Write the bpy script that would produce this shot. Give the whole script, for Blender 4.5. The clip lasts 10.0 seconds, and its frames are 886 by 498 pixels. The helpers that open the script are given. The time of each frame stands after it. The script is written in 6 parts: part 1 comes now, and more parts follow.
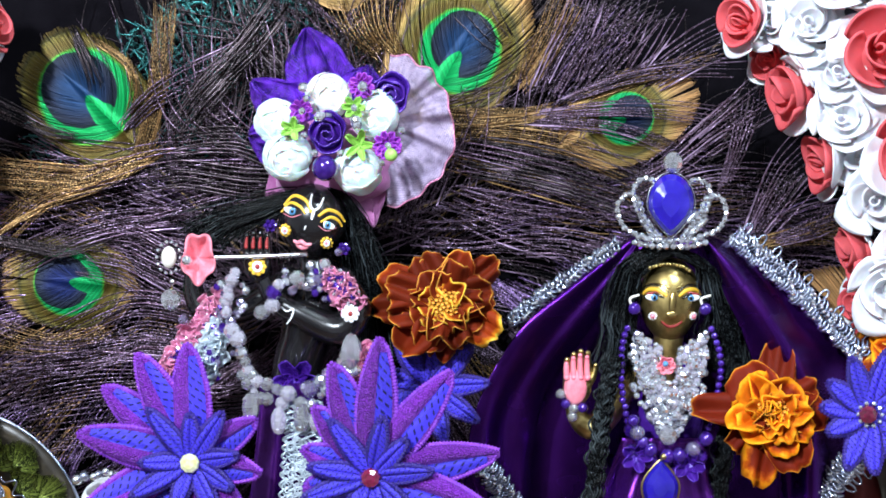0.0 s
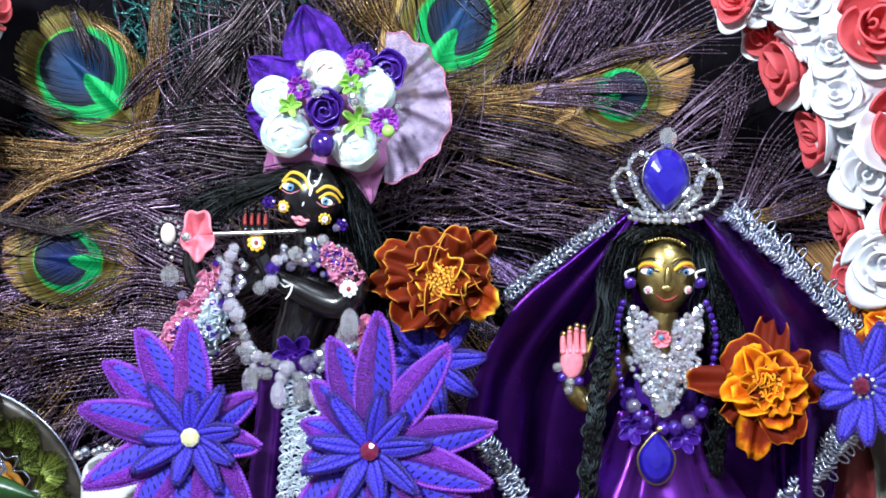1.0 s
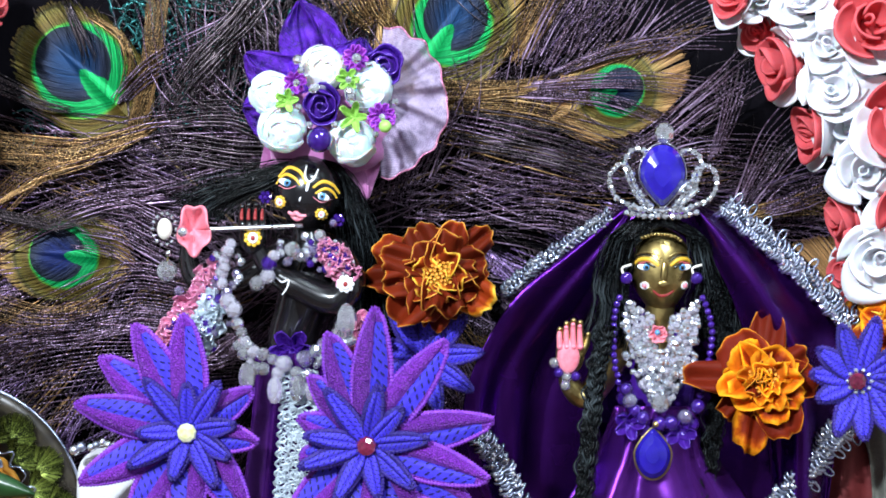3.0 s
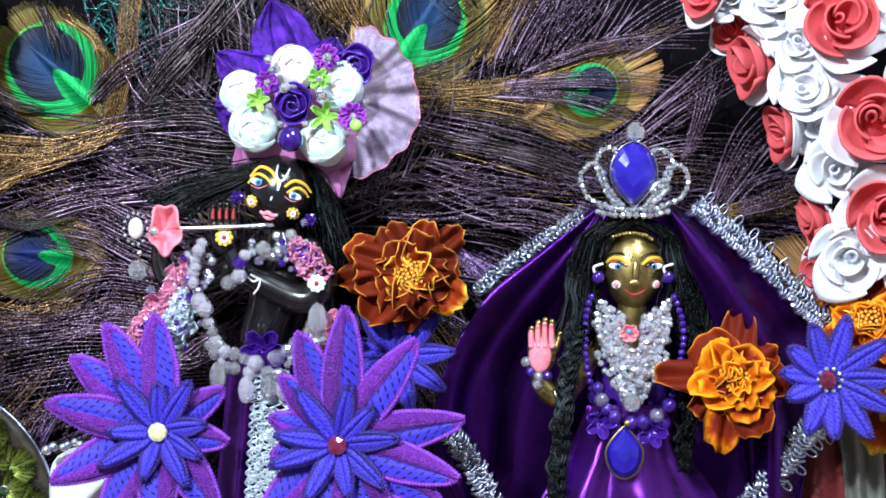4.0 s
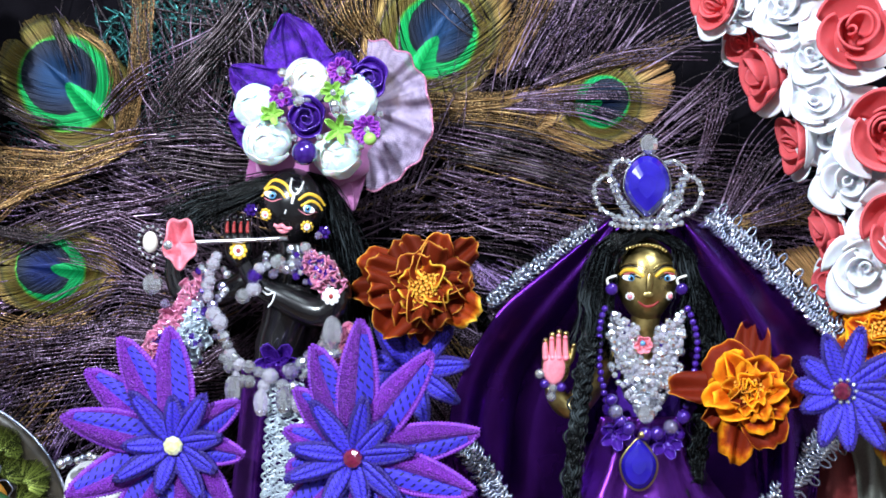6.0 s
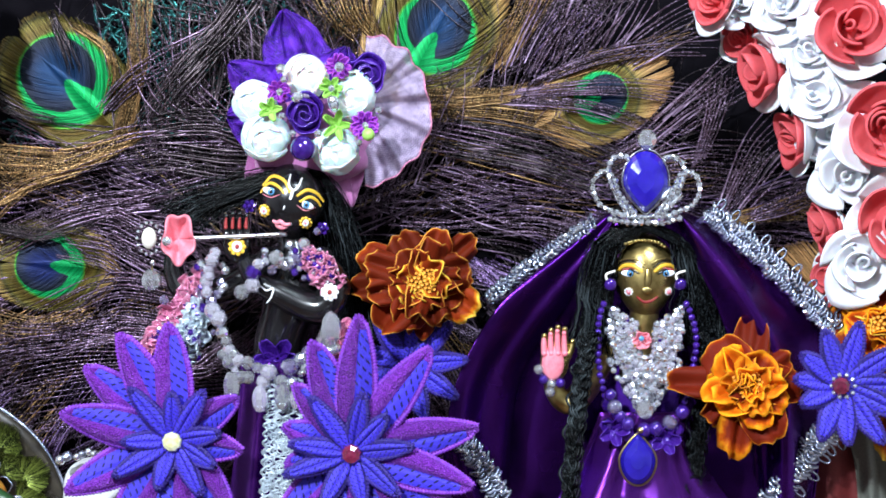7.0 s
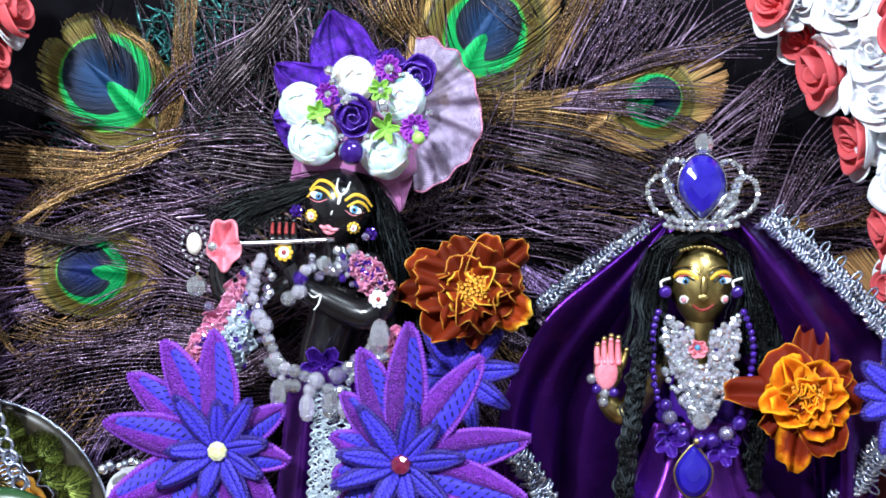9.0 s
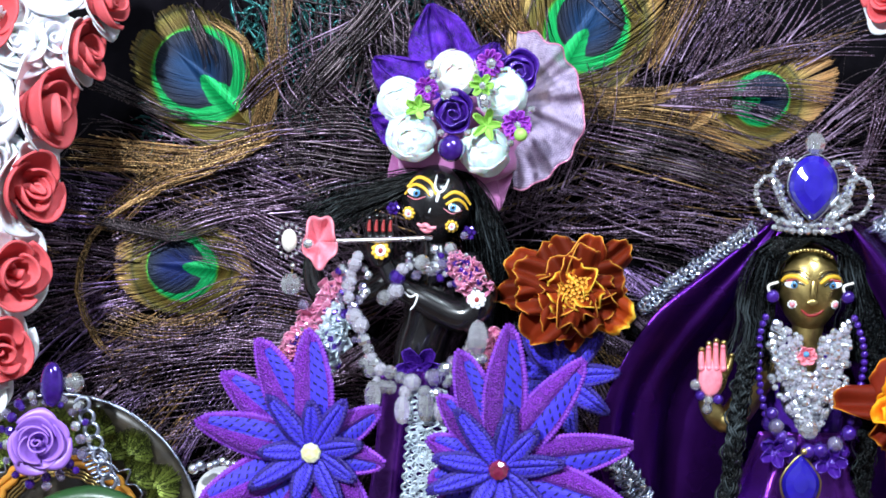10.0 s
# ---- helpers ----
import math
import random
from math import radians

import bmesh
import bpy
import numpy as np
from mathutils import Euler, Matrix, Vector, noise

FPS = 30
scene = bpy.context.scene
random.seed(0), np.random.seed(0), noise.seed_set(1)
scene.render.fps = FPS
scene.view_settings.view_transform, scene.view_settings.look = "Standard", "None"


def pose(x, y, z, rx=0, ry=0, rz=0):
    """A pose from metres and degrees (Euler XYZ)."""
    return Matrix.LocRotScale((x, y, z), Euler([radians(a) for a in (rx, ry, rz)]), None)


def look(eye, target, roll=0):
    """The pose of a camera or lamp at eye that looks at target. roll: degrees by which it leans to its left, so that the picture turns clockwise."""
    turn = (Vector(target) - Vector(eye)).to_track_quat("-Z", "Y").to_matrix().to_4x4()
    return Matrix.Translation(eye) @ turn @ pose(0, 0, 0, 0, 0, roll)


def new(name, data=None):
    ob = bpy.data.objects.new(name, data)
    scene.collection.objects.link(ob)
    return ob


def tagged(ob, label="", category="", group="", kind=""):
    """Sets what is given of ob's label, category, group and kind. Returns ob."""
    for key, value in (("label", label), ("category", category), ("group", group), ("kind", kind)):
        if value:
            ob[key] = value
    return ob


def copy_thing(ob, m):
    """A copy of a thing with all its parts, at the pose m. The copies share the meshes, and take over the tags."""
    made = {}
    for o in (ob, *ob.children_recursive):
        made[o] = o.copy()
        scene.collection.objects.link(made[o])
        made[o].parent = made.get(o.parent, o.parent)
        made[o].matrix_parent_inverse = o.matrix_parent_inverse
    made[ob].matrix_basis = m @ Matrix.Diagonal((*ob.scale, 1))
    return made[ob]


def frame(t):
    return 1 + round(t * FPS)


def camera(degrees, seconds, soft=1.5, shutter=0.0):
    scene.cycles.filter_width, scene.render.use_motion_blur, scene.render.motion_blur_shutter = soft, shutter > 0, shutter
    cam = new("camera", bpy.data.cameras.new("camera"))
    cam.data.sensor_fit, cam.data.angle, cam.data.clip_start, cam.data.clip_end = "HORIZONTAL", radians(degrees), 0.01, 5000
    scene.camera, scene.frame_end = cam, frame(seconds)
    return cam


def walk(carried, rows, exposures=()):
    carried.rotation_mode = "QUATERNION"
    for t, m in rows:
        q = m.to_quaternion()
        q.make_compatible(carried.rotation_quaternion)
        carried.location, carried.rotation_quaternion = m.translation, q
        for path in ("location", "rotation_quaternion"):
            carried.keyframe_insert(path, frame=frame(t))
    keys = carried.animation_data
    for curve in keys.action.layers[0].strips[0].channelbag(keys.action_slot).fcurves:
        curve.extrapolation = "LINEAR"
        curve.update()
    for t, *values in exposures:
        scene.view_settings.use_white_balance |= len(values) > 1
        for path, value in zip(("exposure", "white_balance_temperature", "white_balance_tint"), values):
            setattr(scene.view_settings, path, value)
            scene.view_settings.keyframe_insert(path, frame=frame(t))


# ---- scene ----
cam = camera(31.5, 10.0, soft=1.7)
PATH = [
    (0, (0.02295, -0.75141, 0.03933), (-0.05669, 1.24561, -0.03546), 0.395),
    (0.5, (0.01892, -0.75379, 0.03686), (-0.05918, 1.24319, -0.04033), 0.313),
    (1, (0.02050, -0.75811, 0.03550), (-0.04820, 1.23844, -0.05970), 0.177),
    (1.5, (0.02184, -0.75935, 0.03378), (-0.03958, 1.23746, -0.06086), 0.136),
    (2, (0.01697, -0.75897, 0.03303), (-0.04692, 1.23802, -0.05620), -0.148),
    (3.5, (0.01879, -0.75841, 0.03331), (-0.03522, 1.23850, -0.06390), 0.332),
    (4, (0.03078, -0.75822, 0.03208), (-0.02460, 1.23885, -0.06084), 0.151),
    (4.5, (0.03027, -0.75461, 0.03188), (-0.02382, 1.24256, -0.05957), -0.223),
    (5, (0.02612, -0.75560, 0.03425), (-0.02511, 1.24164, -0.05753), -0.299),
    (5.5, (0.02187, -0.75909, 0.03743), (-0.02929, 1.23825, -0.05216), -0.040),
    (7, (0.02462, -0.75978, 0.03353), (-0.03038, 1.23761, -0.05260), -0.144),
    (7.5, (0.02284, -0.75693, 0.03423), (-0.02825, 1.24075, -0.04744), -0.495),
    (8, (0.02370, -0.75204, 0.03447), (-0.02844, 1.24563, -0.04693), -0.493),
    (8.5, (0.02121, -0.74976, 0.03425), (-0.03557, 1.24778, -0.04700), -0.248),
    (9, (0.01134, -0.74340, 0.03273), (-0.07388, 1.25326, -0.04530), -0.036),
    (9.5, (-0.00008, -0.73394, 0.03230), (-0.12221, 1.26088, -0.04359), 0.132),
    (10, (-0.00668, -0.72557, 0.03199), (-0.17167, 1.26603, -0.04737), 0.589),
]
walk(cam, [(t, look(eye, aim, roll)) for t, eye, aim, roll in PATH])

# ---- light: one strong lamp high on the left in front of the shrine, a dim room ----
world = bpy.data.worlds.new("room_glow")
scene.world = world
world.use_nodes = True
world.node_tree.nodes["Background"].inputs[0].default_value = (0.55, 0.62, 0.85, 1)
world.node_tree.nodes["Background"].inputs[1].default_value = 0.12


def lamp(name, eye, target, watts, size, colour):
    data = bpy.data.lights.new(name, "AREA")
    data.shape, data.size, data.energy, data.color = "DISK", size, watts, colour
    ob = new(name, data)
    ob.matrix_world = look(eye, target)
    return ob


lamp("shrine_lamp", (-0.42, -1.10, 0.56), (0.03, 0.03, 0.0), 29.5, 0.08, (0.79, 0.89, 1.0))
# Broad fill lamp, added high on the right to lift the darks.
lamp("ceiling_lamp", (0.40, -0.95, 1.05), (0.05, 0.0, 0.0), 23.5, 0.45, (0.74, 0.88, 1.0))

# ---- layout: u to the right and v down on the shrine's front, 0.28 mm a step at y = 0 ----
FRONT = look((0.02187, -0.75909, 0.03743), (-0.02929, 1.23825, -0.05216), -0.040)
REACH = 784 / math.tan(radians(31.5) / 2)
U = 0.00028


def spot(u, v, y=0.0):
    """The place at depth y that lies at u, v of the layout."""
    eye = FRONT.translation
    way = FRONT.to_3x3() @ Vector(((u - 784) / REACH, (441 - v) / REACH, -1))
    return eye + way * ((y - eye.y) / way.y)


def facing(u, v, y, tip=0.0, turn=0.0, spin=0.0, scale=1.0):
    """A pose whose z looks out of the shrine, tipped up and turned to the right by degrees."""
    turned = Euler((radians(90 - tip), 0, radians(turn))).to_matrix().to_4x4()
    return Matrix.Translation(spot(u, v, y)) @ turned @ pose(0, 0, 0, 0, 0, spin) @ Matrix.Scale(scale, 4)


# ---- materials ----
def nodes_of(name):
    m = bpy.data.materials.new(name)
    m.use_nodes = True
    return m, m.node_tree.nodes, m.node_tree.links, m.node_tree.nodes["Principled BSDF"]


def put(n, kind, **sets):
    x = n.new(kind)
    for key, value in sets.items():
        x.inputs[key].default_value = value
    return x


def ramp(n, stops):
    r = n.new("ShaderNodeValToRGB")
    while len(r.color_ramp.elements) < len(stops):
        r.color_ramp.elements.new(0.5)
    for e, (at, c) in zip(r.color_ramp.elements, stops):
        e.position, e.color = at, (*c, 1)
    return r


def maths(n, l, op, a, b=0.0, clamp=False):
    x = n.new("ShaderNodeMath")
    x.operation, x.use_clamp = op, clamp
    for slot, value in ((0, a), (1, b)):
        if isinstance(value, (int, float)):
            x.inputs[slot].default_value = value
        else:
            l.new(value, x.inputs[slot])
    return x.outputs[0]


def stuff(name, dark, light, rough=0.5, metal=0.0, grain=900.0, bump=0.2, coarse=90.0, coat=0.0, sheen=0.0, shine=0.5, glow_through=0.0, alpha=1.0):
    """A surface with fine grain and coarser stains between two colours."""
    m, n, l, b = nodes_of(name)
    co = n.new("ShaderNodeTexCoord")
    fine = put(n, "ShaderNodeTexNoise", Scale=grain, Detail=3.0)
    wide = put(n, "ShaderNodeTexNoise", Scale=coarse, Detail=2.0)
    for x in (fine, wide):
        l.new(co.outputs["Object"], x.inputs["Vector"])
    both = maths(n, l, "ADD", maths(n, l, "MULTIPLY", fine.outputs[0], 0.5), maths(n, l, "MULTIPLY", wide.outputs[0], 0.5))
    info = n.new("ShaderNodeObjectInfo")
    both = maths(n, l, "ADD", both, maths(n, l, "MULTIPLY", maths(n, l, "SUBTRACT", info.outputs["Random"], 0.5), 0.16))
    r = ramp(n, [(0.3, dark), (0.7, light)])
    l.new(both, r.inputs[0])
    l.new(r.outputs[0], b.inputs["Base Color"])
    b.inputs["Metallic"].default_value, b.inputs["Coat Weight"].default_value = metal, coat
    b.inputs["Sheen Weight"].default_value, b.inputs["Specular IOR Level"].default_value = sheen, shine
    b.inputs["Alpha"].default_value = alpha
    if glow_through:
        b.inputs["Subsurface Weight"].default_value, b.inputs["Subsurface Scale"].default_value = glow_through, 0.002
    l.new(maths(n, l, "ADD", maths(n, l, "MULTIPLY", wide.outputs[0], 0.2), rough - 0.1), b.inputs["Roughness"])
    if bump:
        bp = put(n, "ShaderNodeBump", Strength=bump, Distance=0.0004)
        l.new(fine.outputs[0], bp.inputs["Height"])
        l.new(bp.outputs[0], b.inputs["Normal"])
    return m


def glass(name, colour, rough=0.03, metal=0.20, clear=0.88):
    """Cut glass, a little cloudy inside and bright on its facets."""
    m, n, l, b = nodes_of(name)
    b.inputs["Base Color"].default_value = (*colour, 1)
    b.inputs["Transmission Weight"].default_value, b.inputs["Roughness"].default_value = clear, rough
    b.inputs["IOR"].default_value, b.inputs["Coat Weight"].default_value = 1.7, 1.0
    b.inputs["Coat Roughness"].default_value = 0.06
    b.inputs["Metallic"].default_value = metal
    return m


def strand_stuff(name, base, glint, metal=0.6, rough=0.32, share=0.5, shine=0.2):
    """Feather barbs: dark, with short glints along them painted into the colour, each strand a little different."""
    m, n, l, b = nodes_of(name)
    co, geo = n.new("ShaderNodeTexCoord"), n.new("ShaderNodeNewGeometry")
    fine = put(n, "ShaderNodeTexNoise", Scale=1500.0, Detail=2.0)
    wide = put(n, "ShaderNodeTexNoise", Scale=45.0, Detail=2.0)
    for x in (fine, wide):
        l.new(co.outputs["Object"], x.inputs["Vector"])
    mix = maths(n, l, "ADD", maths(n, l, "MULTIPLY", geo.outputs["Random Per Island"], 0.35), maths(n, l, "MULTIPLY", wide.outputs[0], 0.65))
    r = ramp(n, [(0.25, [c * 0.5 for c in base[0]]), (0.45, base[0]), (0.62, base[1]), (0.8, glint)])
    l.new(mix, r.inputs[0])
    # Fine noise picks where a glint is painted over the base colour.
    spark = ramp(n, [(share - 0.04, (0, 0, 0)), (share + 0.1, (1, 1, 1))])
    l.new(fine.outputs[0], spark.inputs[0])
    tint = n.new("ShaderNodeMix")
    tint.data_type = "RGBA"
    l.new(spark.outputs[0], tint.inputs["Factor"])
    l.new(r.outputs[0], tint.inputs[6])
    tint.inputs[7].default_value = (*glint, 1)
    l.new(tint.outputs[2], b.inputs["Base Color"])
    b.inputs["Metallic"].default_value, b.inputs["Roughness"].default_value = metal, rough
    b.inputs["Specular IOR Level"].default_value = shine
    bp = put(n, "ShaderNodeBump", Strength=0.7, Distance=0.0003)
    l.new(fine.outputs[0], bp.inputs["Height"])
    l.new(bp.outputs[0], b.inputs["Normal"])
    return m


def eye_stuff(name, a, c, blue, vivid):
    """The eye of a peacock feather: blue heart, green ring, bronze and olive field, all ridged by the barbs."""
    m, n, l, b = nodes_of(name)
    co, sep = n.new("ShaderNodeTexCoord"), n.new("ShaderNodeSeparateXYZ")
    l.new(co.outputs["Object"], sep.inputs[0])
    wob = put(n, "ShaderNodeTexNoise", Scale=160.0, Detail=2.0)
    l.new(co.outputs["Object"], wob.inputs["Vector"])
    x, y = sep.outputs[0], sep.outputs[1]
    ring = maths(n, l, "SQRT", maths(n, l, "ADD", maths(n, l, "POWER", maths(n, l, "DIVIDE", x, a), 2), maths(n, l, "POWER", maths(n, l, "DIVIDE", maths(n, l, "ABSOLUTE", y), c), 2)))
    ring = maths(n, l, "ADD", ring, maths(n, l, "MULTIPLY", maths(n, l, "SUBTRACT", wob.outputs[0], 0.5), 0.09))
    disc = maths(n, l, "SQRT", maths(n, l, "ADD", maths(n, l, "POWER", maths(n, l, "DIVIDE", maths(n, l, "SUBTRACT", x, a * 0.18), a * 0.79), 2), maths(n, l, "POWER", maths(n, l, "DIVIDE", maths(n, l, "ABSOLUTE", y), c * 0.79), 2)))
    disc = maths(n, l, "ADD", disc, maths(n, l, "MULTIPLY", maths(n, l, "SUBTRACT", wob.outputs[0], 0.5), 0.07))
    # The notch of the heart, on the side of the shaft.
    deep = maths(n, l, "DIVIDE", maths(n, l, "SUBTRACT", a * 0.0, x), a)
    arch = maths(n, l, "MULTIPLY", maths(n, l, "SQRT", maths(n, l, "MAXIMUM", deep, 0.0)), a * 0.33)
    arch = maths(n, l, "ADD", arch, maths(n, l, "MULTIPLY", maths(n, l, "SUBTRACT", wob.outputs[0], 0.5), a * 0.12))
    wedge = maths(n, l, "MULTIPLY", maths(n, l, "SUBTRACT", arch, maths(n, l, "ABSOLUTE", y)), maths(n, l, "GREATER_THAN", deep, 0.0))
    inside = maths(n, l, "MULTIPLY", maths(n, l, "LESS_THAN", disc, 1.0), maths(n, l, "LESS_THAN", wedge, 0.000001))
    r1 = ramp(n, [(0.0, blue), (0.45, [q * 0.75 for q in blue]), (0.8, (0.016, 0.022, 0.045)), (1.0, (0.010, 0.014, 0.022))])
    l.new(disc, r1.inputs[0])
    r2 = ramp(n, [(0.0, vivid), (0.47, vivid), (0.50, (0.08, 0.26, 0.025)), (0.515, (0.09, 0.07, 0.014)), (0.56, (0.10, 0.064, 0.014)), (0.66, (0.15, 0.12, 0.026)), (0.70, (0.08, 0.07, 0.03)), (0.76, (0.32, 0.22, 0.07)), (1.0, (0.52, 0.30, 0.13))])
    l.new(maths(n, l, "MULTIPLY", ring, 0.5), r2.inputs[0])
    r = n.new("ShaderNodeMix")
    r.data_type = "RGBA"
    l.new(inside, r.inputs["Factor"])
    l.new(r2.outputs[0], r.inputs[6])
    l.new(r1.outputs[0], r.inputs[7])
    geo = n.new("ShaderNodeNewGeometry")
    hs = n.new("ShaderNodeHueSaturation")
    l.new(r.outputs[2], hs.inputs["Color"])
    l.new(maths(n, l, "ADD", maths(n, l, "MULTIPLY", geo.outputs["Random Per Island"], 0.85), 0.45), hs.inputs["Value"])
    l.new(hs.outputs[0], b.inputs["Base Color"])
    b.inputs["Metallic"].default_value, b.inputs["Roughness"].default_value = 0.45, 0.38
    b.inputs["Specular IOR Level"].default_value = 0.25
    fine = put(n, "ShaderNodeTexNoise", Scale=1800.0)
    l.new(co.outputs["Object"], fine.inputs["Vector"])
    bp = put(n, "ShaderNodeBump", Strength=0.4, Distance=0.0003)
    l.new(fine.outputs[0], bp.inputs["Height"])
    l.new(bp.outputs[0], b.inputs["Normal"])
    return m


def edge_petal_stuff(name, inner, outer, edge, width=0.1):
    """Marigold petals: velvety inside with a pale rim, by the petal's own coordinates."""
    m, n, l, b = nodes_of(name)
    uv, sep = n.new("ShaderNodeUVMap"), n.new("ShaderNodeSeparateXYZ")
    l.new(uv.outputs[0], sep.inputs[0])
    co = n.new("ShaderNodeTexCoord")
    wob = put(n, "ShaderNodeTexNoise", Scale=260.0, Detail=3.0)
    l.new(co.outputs["Object"], wob.inputs["Vector"])
    info = n.new("ShaderNodeObjectInfo")
    u, v = sep.outputs[0], sep.outputs[1]
    side = maths(n, l, "MINIMUM", u, maths(n, l, "SUBTRACT", 1.0, u))
    near = maths(n, l, "MINIMUM", maths(n, l, "MULTIPLY", side, 1.1), maths(n, l, "SUBTRACT", 1.0, v))
    near = maths(n, l, "ADD", near, maths(n, l, "MULTIPLY", maths(n, l, "SUBTRACT", wob.outputs[0], 0.5), width * 1.2))
    r = ramp(n, [(width * 0.25, edge), (width * 0.6, outer), (width * 0.95 + 0.03, inner)])
    l.new(near, r.inputs[0])
    hs = n.new("ShaderNodeHueSaturation")
    l.new(r.outputs[0], hs.inputs["Color"])
    l.new(maths(n, l, "ADD", maths(n, l, "MULTIPLY", info.outputs["Random"], 0.7), 0.7), hs.inputs["Value"])
    l.new(hs.outputs[0], b.inputs["Base Color"])
    b.inputs["Roughness"].default_value, b.inputs["Specular IOR Level"].default_value = 0.65, 0.12
    b.inputs["Subsurface Weight"].default_value, b.inputs["Subsurface Scale"].default_value = 0.15, 0.001
    bp = put(n, "ShaderNodeBump", Strength=0.35, Distance=0.0005)
    l.new(wob.outputs[0], bp.inputs["Height"])
    l.new(bp.outputs[0], b.inputs["Normal"])
    return m


def stitched_stuff(name, left, right, gap, split=0.46):
    """Embroidered petals: a beaded satin border and half, the other half a net with short dark gaps in rows."""
    m, n, l, b = nodes_of(name)
    uv, sep = n.new("ShaderNodeUVMap"), n.new("ShaderNodeSeparateXYZ")
    l.new(uv.outputs[0], sep.inputs[0])
    u, v = sep.outputs[0], sep.outputs[1]
    co, info = n.new("ShaderNodeTexCoord"), n.new("ShaderNodeObjectInfo")
    row = maths(n, l, "ADD", maths(n, l, "MULTIPLY", v, 13.0), maths(n, l, "MULTIPLY", u, 3.0))
    line_at = maths(n, l, "FRACT", row)
    along = maths(n, l, "FRACT", maths(n, l, "ADD", maths(n, l, "MULTIPLY", u, 6.0), maths(n, l, "MULTIPLY", maths(n, l, "FLOOR", row), 0.41)))
    hole = maths(n, l, "MULTIPLY", maths(n, l, "LESS_THAN", line_at, 0.27), maths(n, l, "LESS_THAN", along, 0.62))
    weave = put(n, "ShaderNodeTexNoise", Scale=2600.0, Detail=1.0)
    patch = put(n, "ShaderNodeTexNoise", Scale=320.0, Detail=2.0)
    bead = put(n, "ShaderNodeTexVoronoi", Scale=1250.0)
    for x in (weave, patch, bead):
        l.new(co.outputs["Object"], x.inputs["Vector"])
    net = ramp(n, [(0.30, [c * 0.72 for c in right]), (0.70, [min(1, c * 1.12) for c in right])])
    l.new(weave.outputs[0], net.inputs[0])
    netted = n.new("ShaderNodeMix")
    netted.data_type = "RGBA"
    l.new(hole, netted.inputs["Factor"])
    l.new(net.outputs[0], netted.inputs[6])
    netted.inputs[7].default_value = (*gap, 1)
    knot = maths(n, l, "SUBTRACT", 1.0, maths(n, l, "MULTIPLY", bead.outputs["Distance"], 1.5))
    # Sheen of the satin beads goes into the colour: pale centres, darker rims.
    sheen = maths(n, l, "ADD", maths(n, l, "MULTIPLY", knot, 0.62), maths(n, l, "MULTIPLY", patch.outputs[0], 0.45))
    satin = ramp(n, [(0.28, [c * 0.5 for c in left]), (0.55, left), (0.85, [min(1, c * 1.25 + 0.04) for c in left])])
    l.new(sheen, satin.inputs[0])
    core = maths(n, l, "MULTIPLY", maths(n, l, "GREATER_THAN", u, split), maths(n, l, "LESS_THAN", u, 0.90))
    core = maths(n, l, "MULTIPLY", core, maths(n, l, "LESS_THAN", v, 0.90))
    tint = n.new("ShaderNodeMix")
    tint.data_type = "RGBA"
    l.new(core, tint.inputs["Factor"])
    l.new(satin.outputs[0], tint.inputs[6])
    l.new(netted.outputs[2], tint.inputs[7])
    hs = n.new("ShaderNodeHueSaturation")
    l.new(tint.outputs[2], hs.inputs["Color"])
    l.new(maths(n, l, "ADD", maths(n, l, "MULTIPLY", info.outputs["Random"], 0.3), 0.85), hs.inputs["Value"])
    l.new(hs.outputs[0], b.inputs["Base Color"])
    b.inputs["Roughness"].default_value, b.inputs["Specular IOR Level"].default_value = 0.42, 0.4
    height = maths(n, l, "SUBTRACT", maths(n, l, "ADD", maths(n, l, "MULTIPLY", weave.outputs[0], 0.5), maths(n, l, "MULTIPLY", knot, maths(n, l, "SUBTRACT", 1.0, core))), hole)
    bp = put(n, "ShaderNodeBump", Strength=0.9, Distance=0.0008)
    l.new(height, bp.inputs["Height"])
    l.new(bp.outputs[0], b.inputs["Normal"])
    return m


def organza_stuff(name, dark, light, cover):
    """Stiff sheer cloth: a fine weave with open gaps, brighter where threads crowd."""
    m, n, l, b = nodes_of(name)
    uv, sep = n.new("ShaderNodeUVMap"), n.new("ShaderNodeSeparateXYZ")
    l.new(uv.outputs[0], sep.inputs[0])
    co = n.new("ShaderNodeTexCoord")
    wide = put(n, "ShaderNodeTexNoise", Scale=170.0, Detail=3.0)
    fine = put(n, "ShaderNodeTexNoise", Scale=2300.0, Detail=1.0)
    for x in (wide, fine):
        l.new(co.outputs["Object"], x.inputs["Vector"])
    threads = maths(n, l, "MULTIPLY", maths(n, l, "SINE", maths(n, l, "MULTIPLY", sep.outputs[0], 260.0)), maths(n, l, "SINE", maths(n, l, "MULTIPLY", sep.outputs[1], 170.0)))
    mix = maths(n, l, "ADD", maths(n, l, "MULTIPLY", wide.outputs[0], 0.6), maths(n, l, "MULTIPLY", fine.outputs[0], 0.4))
    mix = maths(n, l, "ADD", mix, maths(n, l, "MULTIPLY", threads, 0.08))
    r = ramp(n, [(0.40, dark), (0.62, light)])
    l.new(mix, r.inputs[0])
    l.new(r.outputs[0], b.inputs["Base Color"])
    l.new(maths(n, l, "ADD", maths(n, l, "MULTIPLY", mix, 0.7), cover - 0.35, True), b.inputs["Alpha"])
    b.inputs["Roughness"].default_value, b.inputs["Metallic"].default_value = 0.33, 0.25
    bp = put(n, "ShaderNodeBump", Strength=0.9, Distance=0.0016)
    l.new(mix, bp.inputs["Height"])
    l.new(bp.outputs[0], b.inputs["Normal"])
    return m


